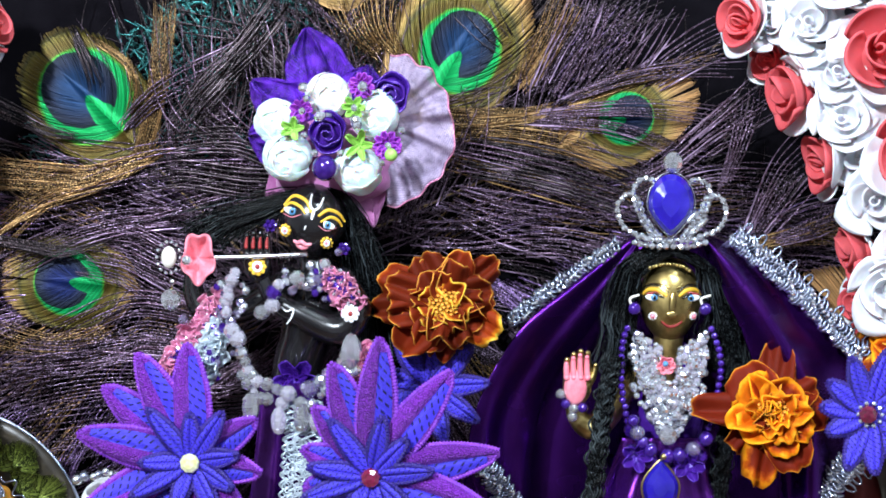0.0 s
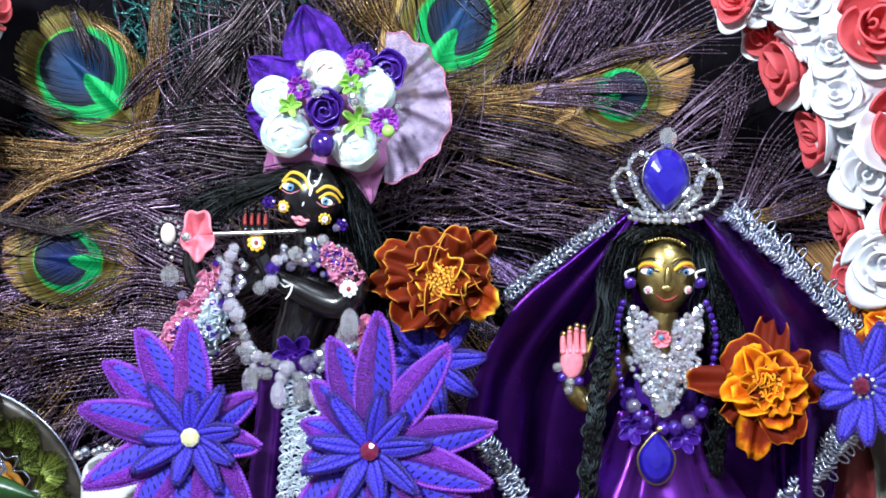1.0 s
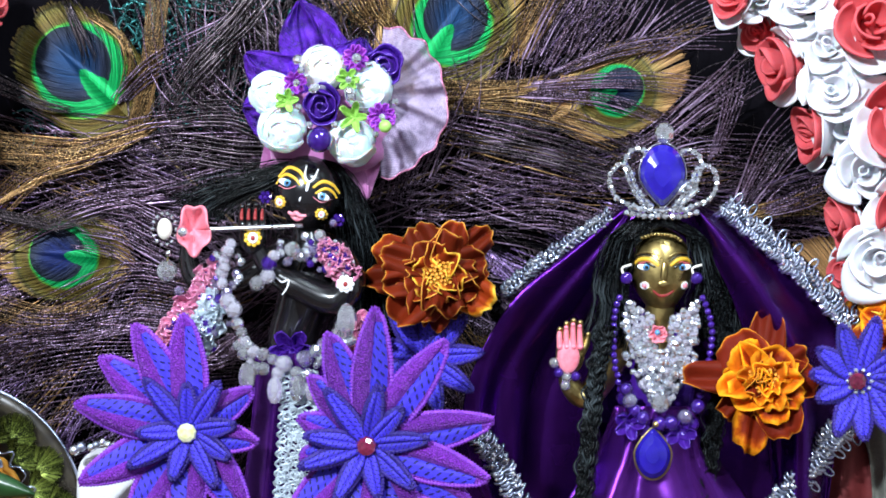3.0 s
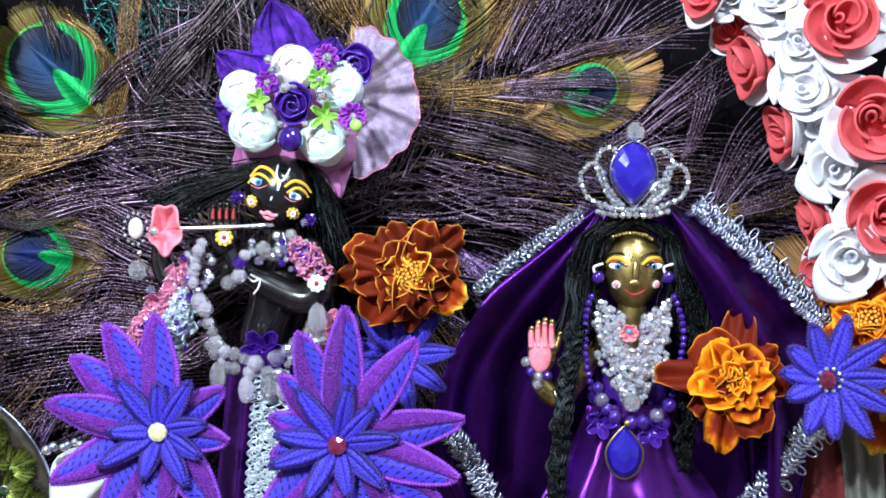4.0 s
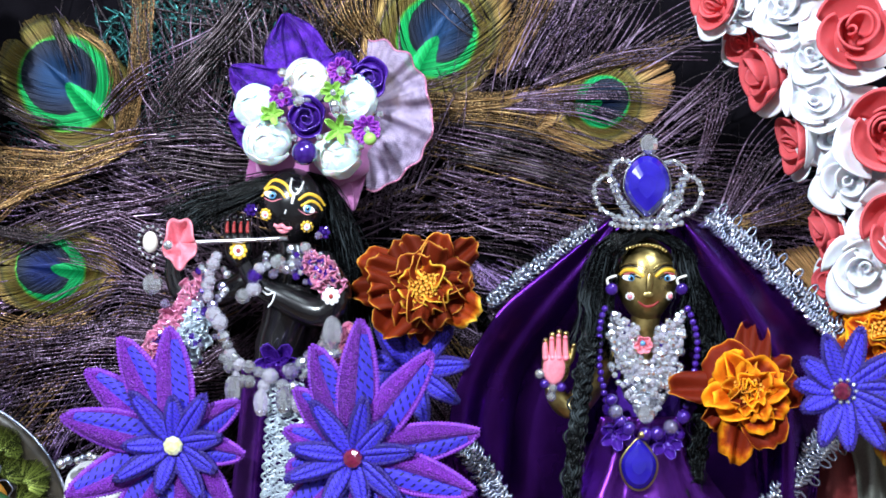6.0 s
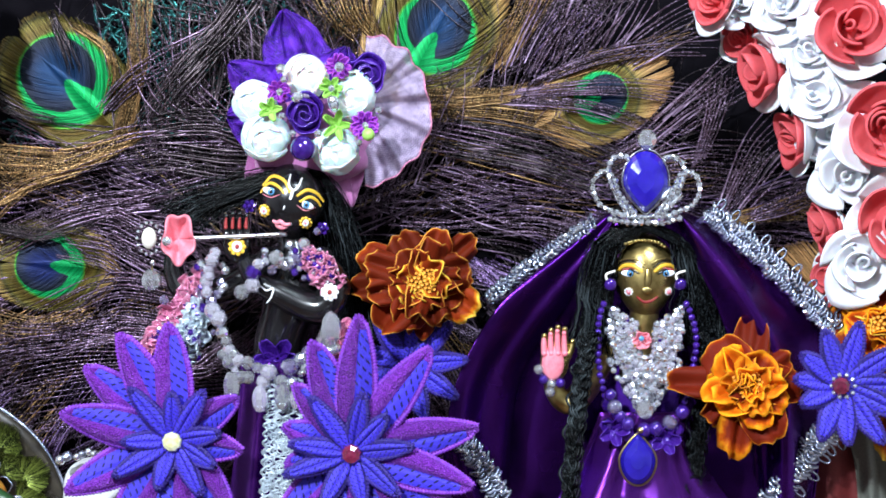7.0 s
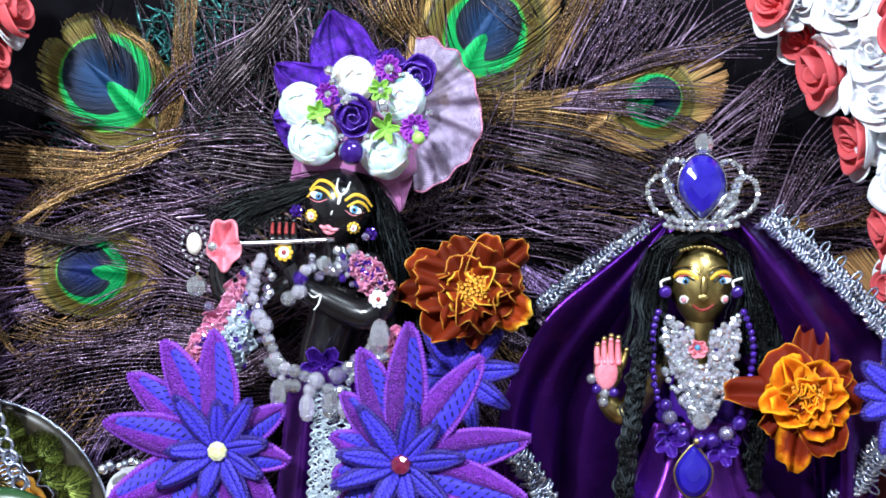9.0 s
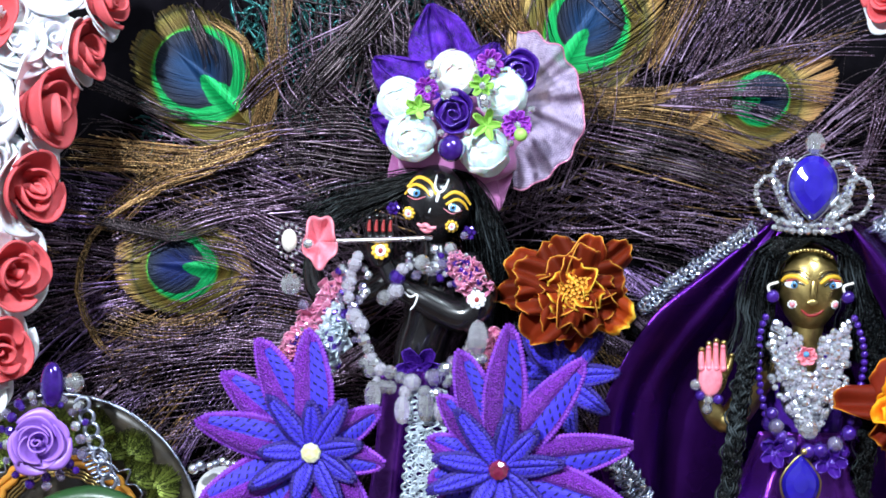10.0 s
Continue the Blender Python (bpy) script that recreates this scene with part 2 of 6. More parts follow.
BLACK_CLOTH = stuff("black_velvet", (0.003, 0.0026, 0.0035), (0.007, 0.006, 0.008), 0.95, grain=1500, shine=0.0)
SHAFT = stuff("quill", (0.12, 0.07, 0.03), (0.34, 0.22, 0.10), 0.4)
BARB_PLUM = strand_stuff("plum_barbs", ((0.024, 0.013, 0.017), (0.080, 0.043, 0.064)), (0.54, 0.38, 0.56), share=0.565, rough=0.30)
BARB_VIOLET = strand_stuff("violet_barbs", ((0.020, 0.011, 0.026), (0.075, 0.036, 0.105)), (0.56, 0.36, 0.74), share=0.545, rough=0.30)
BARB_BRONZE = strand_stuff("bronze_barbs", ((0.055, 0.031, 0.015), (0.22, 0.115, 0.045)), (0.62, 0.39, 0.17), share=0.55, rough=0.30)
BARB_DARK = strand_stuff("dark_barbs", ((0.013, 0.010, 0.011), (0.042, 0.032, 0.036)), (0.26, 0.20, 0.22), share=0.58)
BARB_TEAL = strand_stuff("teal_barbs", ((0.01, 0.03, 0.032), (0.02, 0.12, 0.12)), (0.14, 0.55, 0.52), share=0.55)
FOAM_RED = stuff("red_foam", (0.58, 0.070, 0.085), (0.72, 0.125, 0.135), 0.75, grain=2500, bump=0.1, coarse=60, glow_through=0.12, shine=0.25)
FOAM_WHITE = stuff("white_foam", (0.70, 0.70, 0.75), (0.80, 0.80, 0.83), 0.75, grain=2500, bump=0.1, coarse=60, glow_through=0.12, shine=0.25)
FOAM_LILAC = stuff("lilac_resin", (0.26, 0.11, 0.52), (0.40, 0.19, 0.68), 0.35, grain=900, bump=0.1, coat=0.3)
# Kept pale so the unseen walls bounce fill light onto the shrine.
WALL = stuff("pale_plaster", (0.66, 0.66, 0.68), (0.78, 0.77, 0.78), 0.8, grain=60, coarse=3)
WOOD = stuff("altar_wood", (0.09, 0.04, 0.02), (0.16, 0.08, 0.04), 0.45, grain=120, coarse=14)


# ---- mesh helpers ----
def link_mesh(name, verts, faces, materials, parent=None, label="", uvs=None, smooth=True, slots=None):
    me = bpy.data.meshes.new(name)
    me.from_pydata([tuple(v) for v in verts], [], [tuple(f) for f in faces])
    for m in materials if isinstance(materials, (list, tuple)) else [materials]:
        me.materials.append(m)
    if smooth:
        me.polygons.foreach_set("use_smooth", [True] * len(me.polygons))
    if slots is not None:
        me.polygons.foreach_set("material_index", slots)
    if uvs is not None:
        layer = me.uv_layers.new(name="UVMap")
        idx = np.empty(len(me.loops), int)
        me.loops.foreach_get("vertex_index", idx)
        layer.data.foreach_set("uv", np.asarray(uvs, float)[idx].ravel())
    ob = new(name, me)
    if parent:
        ob.parent = parent
    if label:
        ob["label"] = label
    return ob


def part(name, bm, material, parent, label="", smooth=True):
    me = bpy.data.meshes.new(name)
    bm.to_mesh(me)
    bm.free()
    for m in material if isinstance(material, (list, tuple)) else [material]:
        me.materials.append(m)
    if smooth:
        me.polygons.foreach_set("use_smooth", [True] * len(me.polygons))
    ob = new(name, me)
    ob.parent = parent
    if label:
        ob["label"] = label
    return ob


def again(ob, m, parent=None):
    """One more object on the same mesh."""
    o = new(ob.name.split(".")[0], ob.data)
    o.parent = parent or ob.parent
    o.matrix_basis = m
    if "label" in ob:
        o["label"] = ob["label"]
    return o


def thing(name, m, label, category, group="", kind=""):
    ob = new(name)
    ob.empty_display_size = 0.01
    ob.matrix_basis = m
    return tagged(ob, label, category, group, kind)


def clone(ob, m):
    """copy_thing() for things that already carry a scale."""
    return copy_thing(ob, m @ Matrix.Scale(1 / ob.matrix_basis.to_scale().x, 4))


class Heap:
    """Collects pieces of one mesh."""

    def __init__(self):
        self.v, self.f, self.s, self.uv = [], [], [], []

    def add(self, verts, faces, slot=0, uvs=None):
        n = len(self.v)
        self.v.extend(verts)
        self.f.extend([tuple(i + n for i in f) for f in faces])
        self.s.extend([slot] * len(faces))
        self.uv.extend(uvs if uvs is not None else [(0.5, 0.5)] * len(verts))

    def done(self, name, materials, parent=None, label="", uv=False, smooth=True):
        return link_mesh(name, self.v, self.f, materials, parent, label, self.uv if uv else None, smooth, self.s)


def tube(pts, radii, sides=6, close=False, flat=1.0):
    """A tube along points; flat squeezes it across y."""
    pts = np.asarray(pts, float)
    n = len(pts)
    radii = np.broadcast_to(np.asarray(radii, float), (n,))
    if close:
        tang = np.roll(pts, -1, 0) - np.roll(pts, 1, 0)
    else:
        tang = np.gradient(pts, axis=0)
    tang /= np.linalg.norm(tang, axis=1, keepdims=True) + 1e-12
    up = np.array([0, 1.0, 0])
    side = np.cross(tang, up)
    bad = np.linalg.norm(side, axis=1) < 1e-3
    side[bad] = np.cross(tang[bad], [1.0, 0, 0.02])
    side /= np.linalg.norm(side, axis=1, keepdims=True) + 1e-12
    nor = np.cross(side, tang)
    ang = np.arange(sides) * 2 * np.pi / sides
    ring = side[:, None] * np.cos(ang)[None, :, None] + nor[:, None] * np.sin(ang)[None, :, None] * flat
    v = (pts[:, None] + ring * radii[:, None, None]).reshape(-1, 3)
    f = []
    for i in range(n if close else n - 1):
        a, b = i * sides, ((i + 1) % n) * sides
        for k in range(sides):
            f.append((a + k, b + k, b + (k + 1) % sides, a + (k + 1) % sides))
    if not close:
        f.append(tuple(range(sides))[::-1])
        f.append(tuple((n - 1) * sides + k for k in range(sides)))
    return v, f


def shell(p, thick):
    """A closed sheet from a grid of places (rows along the length)."""
    nu, nv = p.shape[:2]
    du, dv = np.gradient(p, axis=0), np.gradient(p, axis=1)
    nor = np.cross(du, dv)
    nor /= np.linalg.norm(nor, axis=2, keepdims=True) + 1e-12
    front, back = p + nor * thick / 2, p - nor * thick / 2
    v = np.concatenate([front.reshape(-1, 3), back.reshape(-1, 3)])
    f, k = [], nu * nv
    for i in range(nu - 1):
        for j in range(nv - 1):
            a, b, c, d = i * nv + j, (i + 1) * nv + j, (i + 1) * nv + j + 1, i * nv + j + 1
            f += [(a, b, c, d), (k + d, k + c, k + b, k + a)]
    rim = [(0, j) for j in range(nv)] + [(i, nv - 1) for i in range(1, nu)] + [(nu - 1, j) for j in range(nv - 2, -1, -1)] + [(i, 0) for i in range(nu - 2, 0, -1)]
    ids = [i * nv + j for i, j in rim]
    for a, b in zip(ids, ids[1:] + ids[:1]):
        f.append((a, b, k + b, k + a))
    g = np.stack(np.meshgrid(np.linspace(0, 1, nu), np.linspace(0, 1, nv), indexing="ij"), -1)[..., ::-1].reshape(-1, 2)
    return v, f, np.concatenate([g, g])


def ball(r=1.0, seg=12, rings=8, squash=(1, 1, 1), at=(0, 0, 0)):
    v, f = [], []
    for i in range(rings + 1):
        a = math.pi * i / rings
        for j in range(seg):
            b = 2 * math.pi * j / seg
            v.append((at[0] + r * squash[0] * math.sin(a) * math.cos(b), at[1] + r * squash[1] * math.sin(a) * math.sin(b), at[2] + r * squash[2] * math.cos(a)))
    for i in range(rings):
        for j in range(seg):
            k = (j + 1) % seg
            f.append((i * seg + j, (i + 1) * seg + j, (i + 1) * seg + k, i * seg + k))
    return v, f


def bezier(points, n):
    """A smooth line through given control places (Catmull-Rom)."""
    p = np.asarray(points, float)
    p = np.concatenate([[2 * p[0] - p[1]], p, [2 * p[-1] - p[-2]]])
    t = np.linspace(0, len(p) - 3 - 1e-6, n)
    i = t.astype(int)
    x = (t - i)[:, None]
    a, b, c, d = p[i], p[i + 1], p[i + 2], p[i + 3]
    return 0.5 * (2 * b + (c - a) * x + (2 * a - 5 * b + 4 * c - d) * x * x + (3 * b - a - 3 * c + d) * x**3)


def line(points, y, n=24):
    """A smooth line through layout places; a third number is a depth added to y."""
    return bezier([spot(p[0], p[1], y + (p[2] if len(p) > 2 else 0)) for p in points], n)


# ---- the setting ----
def slab(name, x0, x1, y0, y1, z0, z1, material, label):
    bm = bmesh.new()
    bmesh.ops.create_cube(bm, size=1)
    bmesh.ops.transform(bm, matrix=Matrix.Translation(((x0 + x1) / 2, (y0 + y1) / 2, (z0 + z1) / 2)) @ Matrix.Diagonal((x1 - x0, y1 - y0, z1 - z0, 1)), verts=bm.verts)
    bmesh.ops.bevel(bm, geom=bm.edges, offset=0.004, segments=1)
    ob = part(name, bm, material, None, "", False)
    return tagged(ob, label, "wall" if name.startswith("wall") else name, "", "structure")


# Unseen room added round the shrine; walls and ceiling act as reflectors.
slab("wall_back", -1.6, 1.6, 0.35, 0.42, -0.9, 1.7, WALL, "unseen pale plastered wall added behind the shrine")
slab("wall_left", -1.67, -1.6, -2.2, 0.42, -0.9, 1.7, WALL, "unseen pale side wall that bounces light into the shrine")
slab("wall_right", 1.6, 1.67, -2.2, 0.42, -0.9, 1.7, WALL, "unseen pale side wall that bounces light into the shrine")
slab("wall_front", -1.67, 1.67, -2.27, -2.2, -0.9, 1.7, WALL, "unseen pale wall that bounces light back at the shrine")
slab("ceiling", -1.67, 1.67, -2.27, 0.42, 1.7, 1.76, WALL, "unseen pale ceiling that bounces light onto the shrine")
slab("floor", -1.67, 1.67, -2.27, 0.42, -0.96, -0.9, WOOD, "dark floor of the shrine room")
slab("altar", -0.6, 0.6, -0.12, 0.30, -0.9, -0.30, WOOD, "dark wooden altar that carries the dolls")
bd = slab("backdrop", -0.62, 0.62, 0.105, 0.12, -0.30, 0.45, BLACK_CLOTH, "black velvet backdrop behind the peacock feathers")


# ---- peacock feathers ----
def strands(specs, sides=3, segs=13):
    """Thin tapered strands; each spec is control places and a root radius."""
    heap, fuzz = Heap(), np.random.RandomState(3)
    for pts, r in specs:
        p = bezier(pts, segs)
        v, f = tube(p, np.linspace(r, r * 0.4, segs) * (1 + fuzz.uniform(-0.45, 0.6, segs)), sides)
        heap.add(v, f)
    return heap


def feather(u, v, y, heading, ring, blue, vivid, stem, reach=1.0, wide=1.0, seed=1, tip=0.62):
    """A peacock feather by its eye: heading is the tip's direction in degrees, stem the shaft's length."""
    rng = random.Random(seed)
    turned = Matrix.Translation(spot(u, v, y)) @ Euler((radians(90), 0, 0)).to_matrix().to_4x4() @ pose(0, 0, 0, 0, 0, heading)
    top = thing("peacock_feather", turned, "iridescent peacock feather with a blue and green eye", "feather", "fan of peacock feathers")
    k = ring * U
    # Dense barbs of the eye, each its own ridge.
    heap, n = Heap(), 165
    for side in (-1, 1):
        for i in range(n):
            s = i / (n - 1)
            root = (-1.75 + 2.55 * s) * k * reach
            phi = radians(86 - 80 * s**1.25 + rng.uniform(-1.5, 1.5))
            ln = k * reach * (1.75 * math.sin(math.pi * (0.20 + tip * s)) ** 0.8 + rng.uniform(-0.06, 0.08)) * (wide if side > 0 else 1.0)
            pts = [(root, 0, 0)]
            for q in (0.35, 0.7, 1.0):
                a = phi * (1 - 0.40 * q)
                pts.append((root + ln * q * math.cos(a), side * ln * q * math.sin(a), 0.0012 * math.sin(q * 3) + rng.uniform(-1, 1) * 0.00015 * (1 + 3 * (q == 1.0))))
            p = bezier(pts, 8)
            w = 0.036 * k * reach
            tv, tf = tube(p, np.linspace(w, w * 0.55, 8), 4, flat=0.5)
            heap.add(tv, tf)
    tagged(heap.done("eye_vane", eye_stuff("peacock_eye", k * 1.0, k * 0.95, blue, vivid), top, "blue and green eye of fine barbs"), kind="stuff")
    sv, sf = tube(bezier([(-stem, 0.02 * stem, -0.012), (-stem * 0.5, 0.012 * stem, -0.007), (-k * 1.3, 0, -0.001), (k * 0.7, 0, 0.0002)], 16), np.linspace(0.0009, 0.0002, 16), 6)
    link_mesh("shaft", sv, sf, SHAFT, top)
    # Loose barbs below the eye.
    specs = []
    for side in (-1, 1):
        for i in range(46):
            x = -rng.uniform(1.3 * k, stem)
            ln = rng.uniform(0.045, 0.085)
            a = radians(rng.uniform(28, 58))
            bend = rng.uniform(-0.25, 0.3)
            pts = [(x, 0, 0.001)] + [(x + ln * q * math.cos(a - bend * q), side * ln * q * math.sin(a - bend * q), 0.001 + rng.uniform(-0.002, 0.003)) for q in (0.35, 0.7, 1.0)]
            specs.append((pts, rng.uniform(0.00028, 0.0005)))
    tagged(strands(specs).done("barb_tuft", BARB_PLUM, top), kind="stuff")
    return top


BLUE, GREEN = (0.006, 0.034, 0.10), (0.003, 0.30, 0.075)
feather(119, 150, 0.0596, 136, 92, BLUE, GREEN, 0.17, 1.0, 1.0, 2, 0.74)
feather(776, 66, 0.0596, 62, 79, BLUE, GREEN, 0.15, 1.3, 1.15, 3, 0.68)
feather(1068, 182, 0.057, 25, 51, (0.006, 0.015, 0.05), (0.002, 0.30, 0.09), 0.14, 1.45, 1.0, 4)
feather(92, 477, 0.0596, 176, 66, (0.008, 0.018, 0.10), (0.003, 0.27, 0.075), 0.16, 1.15, 1.0, 5, 0.68)
feather(1494, 566, 0.060, 138, 46, BLUE, GREEN, 0.12, 1.95, 1.0, 6)
feather(560, -150, 0.066, 96, 80, BLUE, GREEN, 0.16, 1.1, 1.0, 7)


def mat_of_barbs(name, specs, material, label):
    ob = strands(specs).done(name, material)
    return tagged(ob, label, "feathers", "", "stuff")


def field(count, seed, radius, y0, y1, length, thick, swirl, jitter, keep=None):
    """Barbs that radiate over the whole fan."""
    rng = random.Random(seed)
    specs = []
    while len(specs) < count:
        a, d = rng.uniform(0, 2 * math.pi), math.sqrt(rng.random()) * radius
        u, v = 640 + (1.3 if math.cos(a) < 0 else 1.06) * d * math.cos(a), 450 + d * math.sin(a)
        if v > 930 or u < -280 or (keep and not keep(u, v)) or (v < 330 and ((u - 640) / 700) ** 2 + ((v - 470) / 600) ** 2 > 0.92):
            continue
        head = a + swirl * math.sin(a * 3 + d * 0.006) + rng.gauss(0, jitter)
        ln, bend, y = length * rng.uniform(0.5, 1.3), rng.gauss(0, 0.35), rng.uniform(y0, y1)
        pts = []
        for q in (0, 0.33, 0.67, 1.0):
            h = head + bend * q
            pts.append(spot(u + ln * q * math.cos(h), v + ln * q * math.sin(h), y + rng.uniform(-0.001, 0.001) - 0.003 * q))
        specs.append((pts, thick * rng.uniform(0.7, 1.3)))
    return specs


def tuft(rng, path, n, w0, w1, y, r):
    """A bundle of barbs along a path, w0 wide at the root and w1 at the tips."""
    c = bezier([(*p, 0) for p in path], 7)
    d = np.gradient(c, axis=0)
    d /= np.linalg.norm(d, axis=1, keepdims=True) + 1e-9
    side = np.stack([-d[:, 1], d[:, 0]], 1)
    out = []
    for i in range(n):
        o = (i + 0.5) / n * 2 - 1 + rng.uniform(-0.6, 0.6) / n
        end, start = rng.uniform(0.2, 1.1), rng.uniform(-0.3, 0.6)
        pts = []
        for k, q in enumerate(np.linspace(0, 1, 7)):
            w = (w0 + (w1 - w0) * q) / 2 * o + rng.gauss(0, 1.0) * q
            b = c[k] if k < 6 else c[5] + (c[6] - c[5]) * end
            if k == 0:
                b = c[0] + (c[1] - c[0]) * start
            pts.append(spot(b[0] + side[k, 0] * w, b[1] + side[k, 1] * w, y - 0.004 * math.sin(q * 3.1) + rng.uniform(-0.0006, 0.0006)))
        out.append((pts, r * rng.uniform(0.85, 1.15)))
    return out


def clumps(count, seed, y0, y1, length, thick, jitter, low, high, keep=None):
    """Bundles of near-parallel barbs that radiate over the fan, with gaps between them."""
    rng = random.Random(seed)
    specs, made = [], 0
    while made < count:
        a, d = rng.uniform(0, 2 * math.pi), math.sqrt(rng.random()) * 700
        u, v = 640 + (1.3 if math.cos(a) < 0 else 1.08) * d * math.cos(a), 450 + d * math.sin(a)
        if v > 930 or u < -250 or (keep and not keep(u, v)):
            continue
        far = (u + length * math.cos(a) * 0.8, v + length * math.sin(a) * 0.8)
        if far[1] < 330 and ((far[0] - 640) / 700) ** 2 + ((far[1] - 470) / 600) ** 2 > 1.08:
            continue
        if any((u + far[0] - 2 * eu) ** 2 + (v + far[1] - 2 * ev) ** 2 < (3.2 * er) ** 2 for eu, ev, er in ((119, 150, 88), (786, 56, 80), (1090, 170, 60), (92, 477, 60), (1420, 500, 60))):
            continue
        h, bend = a + 0.35 * math.sin(a * 3 + d * 0.006) + rng.gauss(0, jitter), rng.gauss(0, 0.45)
        ln = length * rng.uniform(0.6, 1.35)
        path = [(u, v)]
        for _ in range(3):
            path.append((path[-1][0] + ln / 3 * math.cos(h), path[-1][1] + ln / 3 * math.sin(h)))
            h += bend / 3
        made += 1
        w = rng.uniform(18, 50)
        specs += tuft(rng, path, rng.randint(low, high), w, w * rng.uniform(1.2, 2.6), rng.uniform(y0, y1), thick * rng.uniform(0.8, 1.25))
    return specs


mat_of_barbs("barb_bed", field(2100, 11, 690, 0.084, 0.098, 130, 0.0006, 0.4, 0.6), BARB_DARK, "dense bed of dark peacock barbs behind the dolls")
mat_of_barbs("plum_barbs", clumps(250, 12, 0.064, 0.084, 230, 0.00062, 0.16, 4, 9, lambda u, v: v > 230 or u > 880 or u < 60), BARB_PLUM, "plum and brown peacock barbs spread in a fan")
mat_of_barbs("violet_barbs", clumps(80, 19, 0.062, 0.076, 220, 0.00060, 0.18, 4, 8, lambda u, v: u > 820 and v > 90 or u < 330 and v > 330), BARB_VIOLET, "violet-tinged peacock barbs with bright painted glints")
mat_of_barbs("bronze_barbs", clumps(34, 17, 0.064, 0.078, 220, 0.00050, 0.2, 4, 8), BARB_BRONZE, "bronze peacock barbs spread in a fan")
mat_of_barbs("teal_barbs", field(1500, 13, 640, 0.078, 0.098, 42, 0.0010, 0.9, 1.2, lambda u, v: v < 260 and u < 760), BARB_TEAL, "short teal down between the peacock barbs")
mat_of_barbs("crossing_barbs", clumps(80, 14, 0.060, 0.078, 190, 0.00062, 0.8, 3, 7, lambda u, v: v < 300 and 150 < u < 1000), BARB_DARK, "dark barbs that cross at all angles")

rng = random.Random(21)
bronze, plum = [], []
for path, n, w0, w1 in (
    ([(215, 262), (238, 170), (252, 80), (258, -40)], 20, 30, 44),
    ([(215, 262), (130, 290), (60, 292), (-130, 280)], 20, 30, 66),
    ([(260, 240), (140, 300), (40, 330), (-60, 420)], 13, 20, 60),
    ([(745, 184), (830, 182), (900, 176), (960, 158)], 18, 40, 20),
    ([(960, 158), (1040, 128), (1120, 100), (1250, 60)], 7, 18, 30),
    ([(640, 75), (610, 40), (590, 0), (570, -60)], 12, 30, 90),
    ([(690, 95), (650, 40), (640, 0), (640, -60)], 9, 20, 70),
    ([(880, 130), (915, 75), (945, 20), (970, -40)], 14, 40, 70),
    ([(250, 245), (120, 310), (0, 370), (-70, 430), (-90, 520), (-60, 600), (-10, 650)], 6, 10, 16),
    ([(755, 208), (870, 212), (970, 232), (1110, 285)], 11, 30, 56),
    ([(760, 262), (860, 285), (960, 310), (1060, 330)], 5, 30, 60),
    ([(1240, 430), (1310, 400), (1370, 385), (1450, 380)], 10, 26, 40),
    ([(170, 560), (110, 575), (50, 590), (-60, 560)], 14, 20, 60),
    ([(130, 50), (190, 90), (205, 140), (190, 205)], 6, 10, 22),
):
    bronze += tuft(rng, path, n, w0, w1, 0.058, 0.00055)
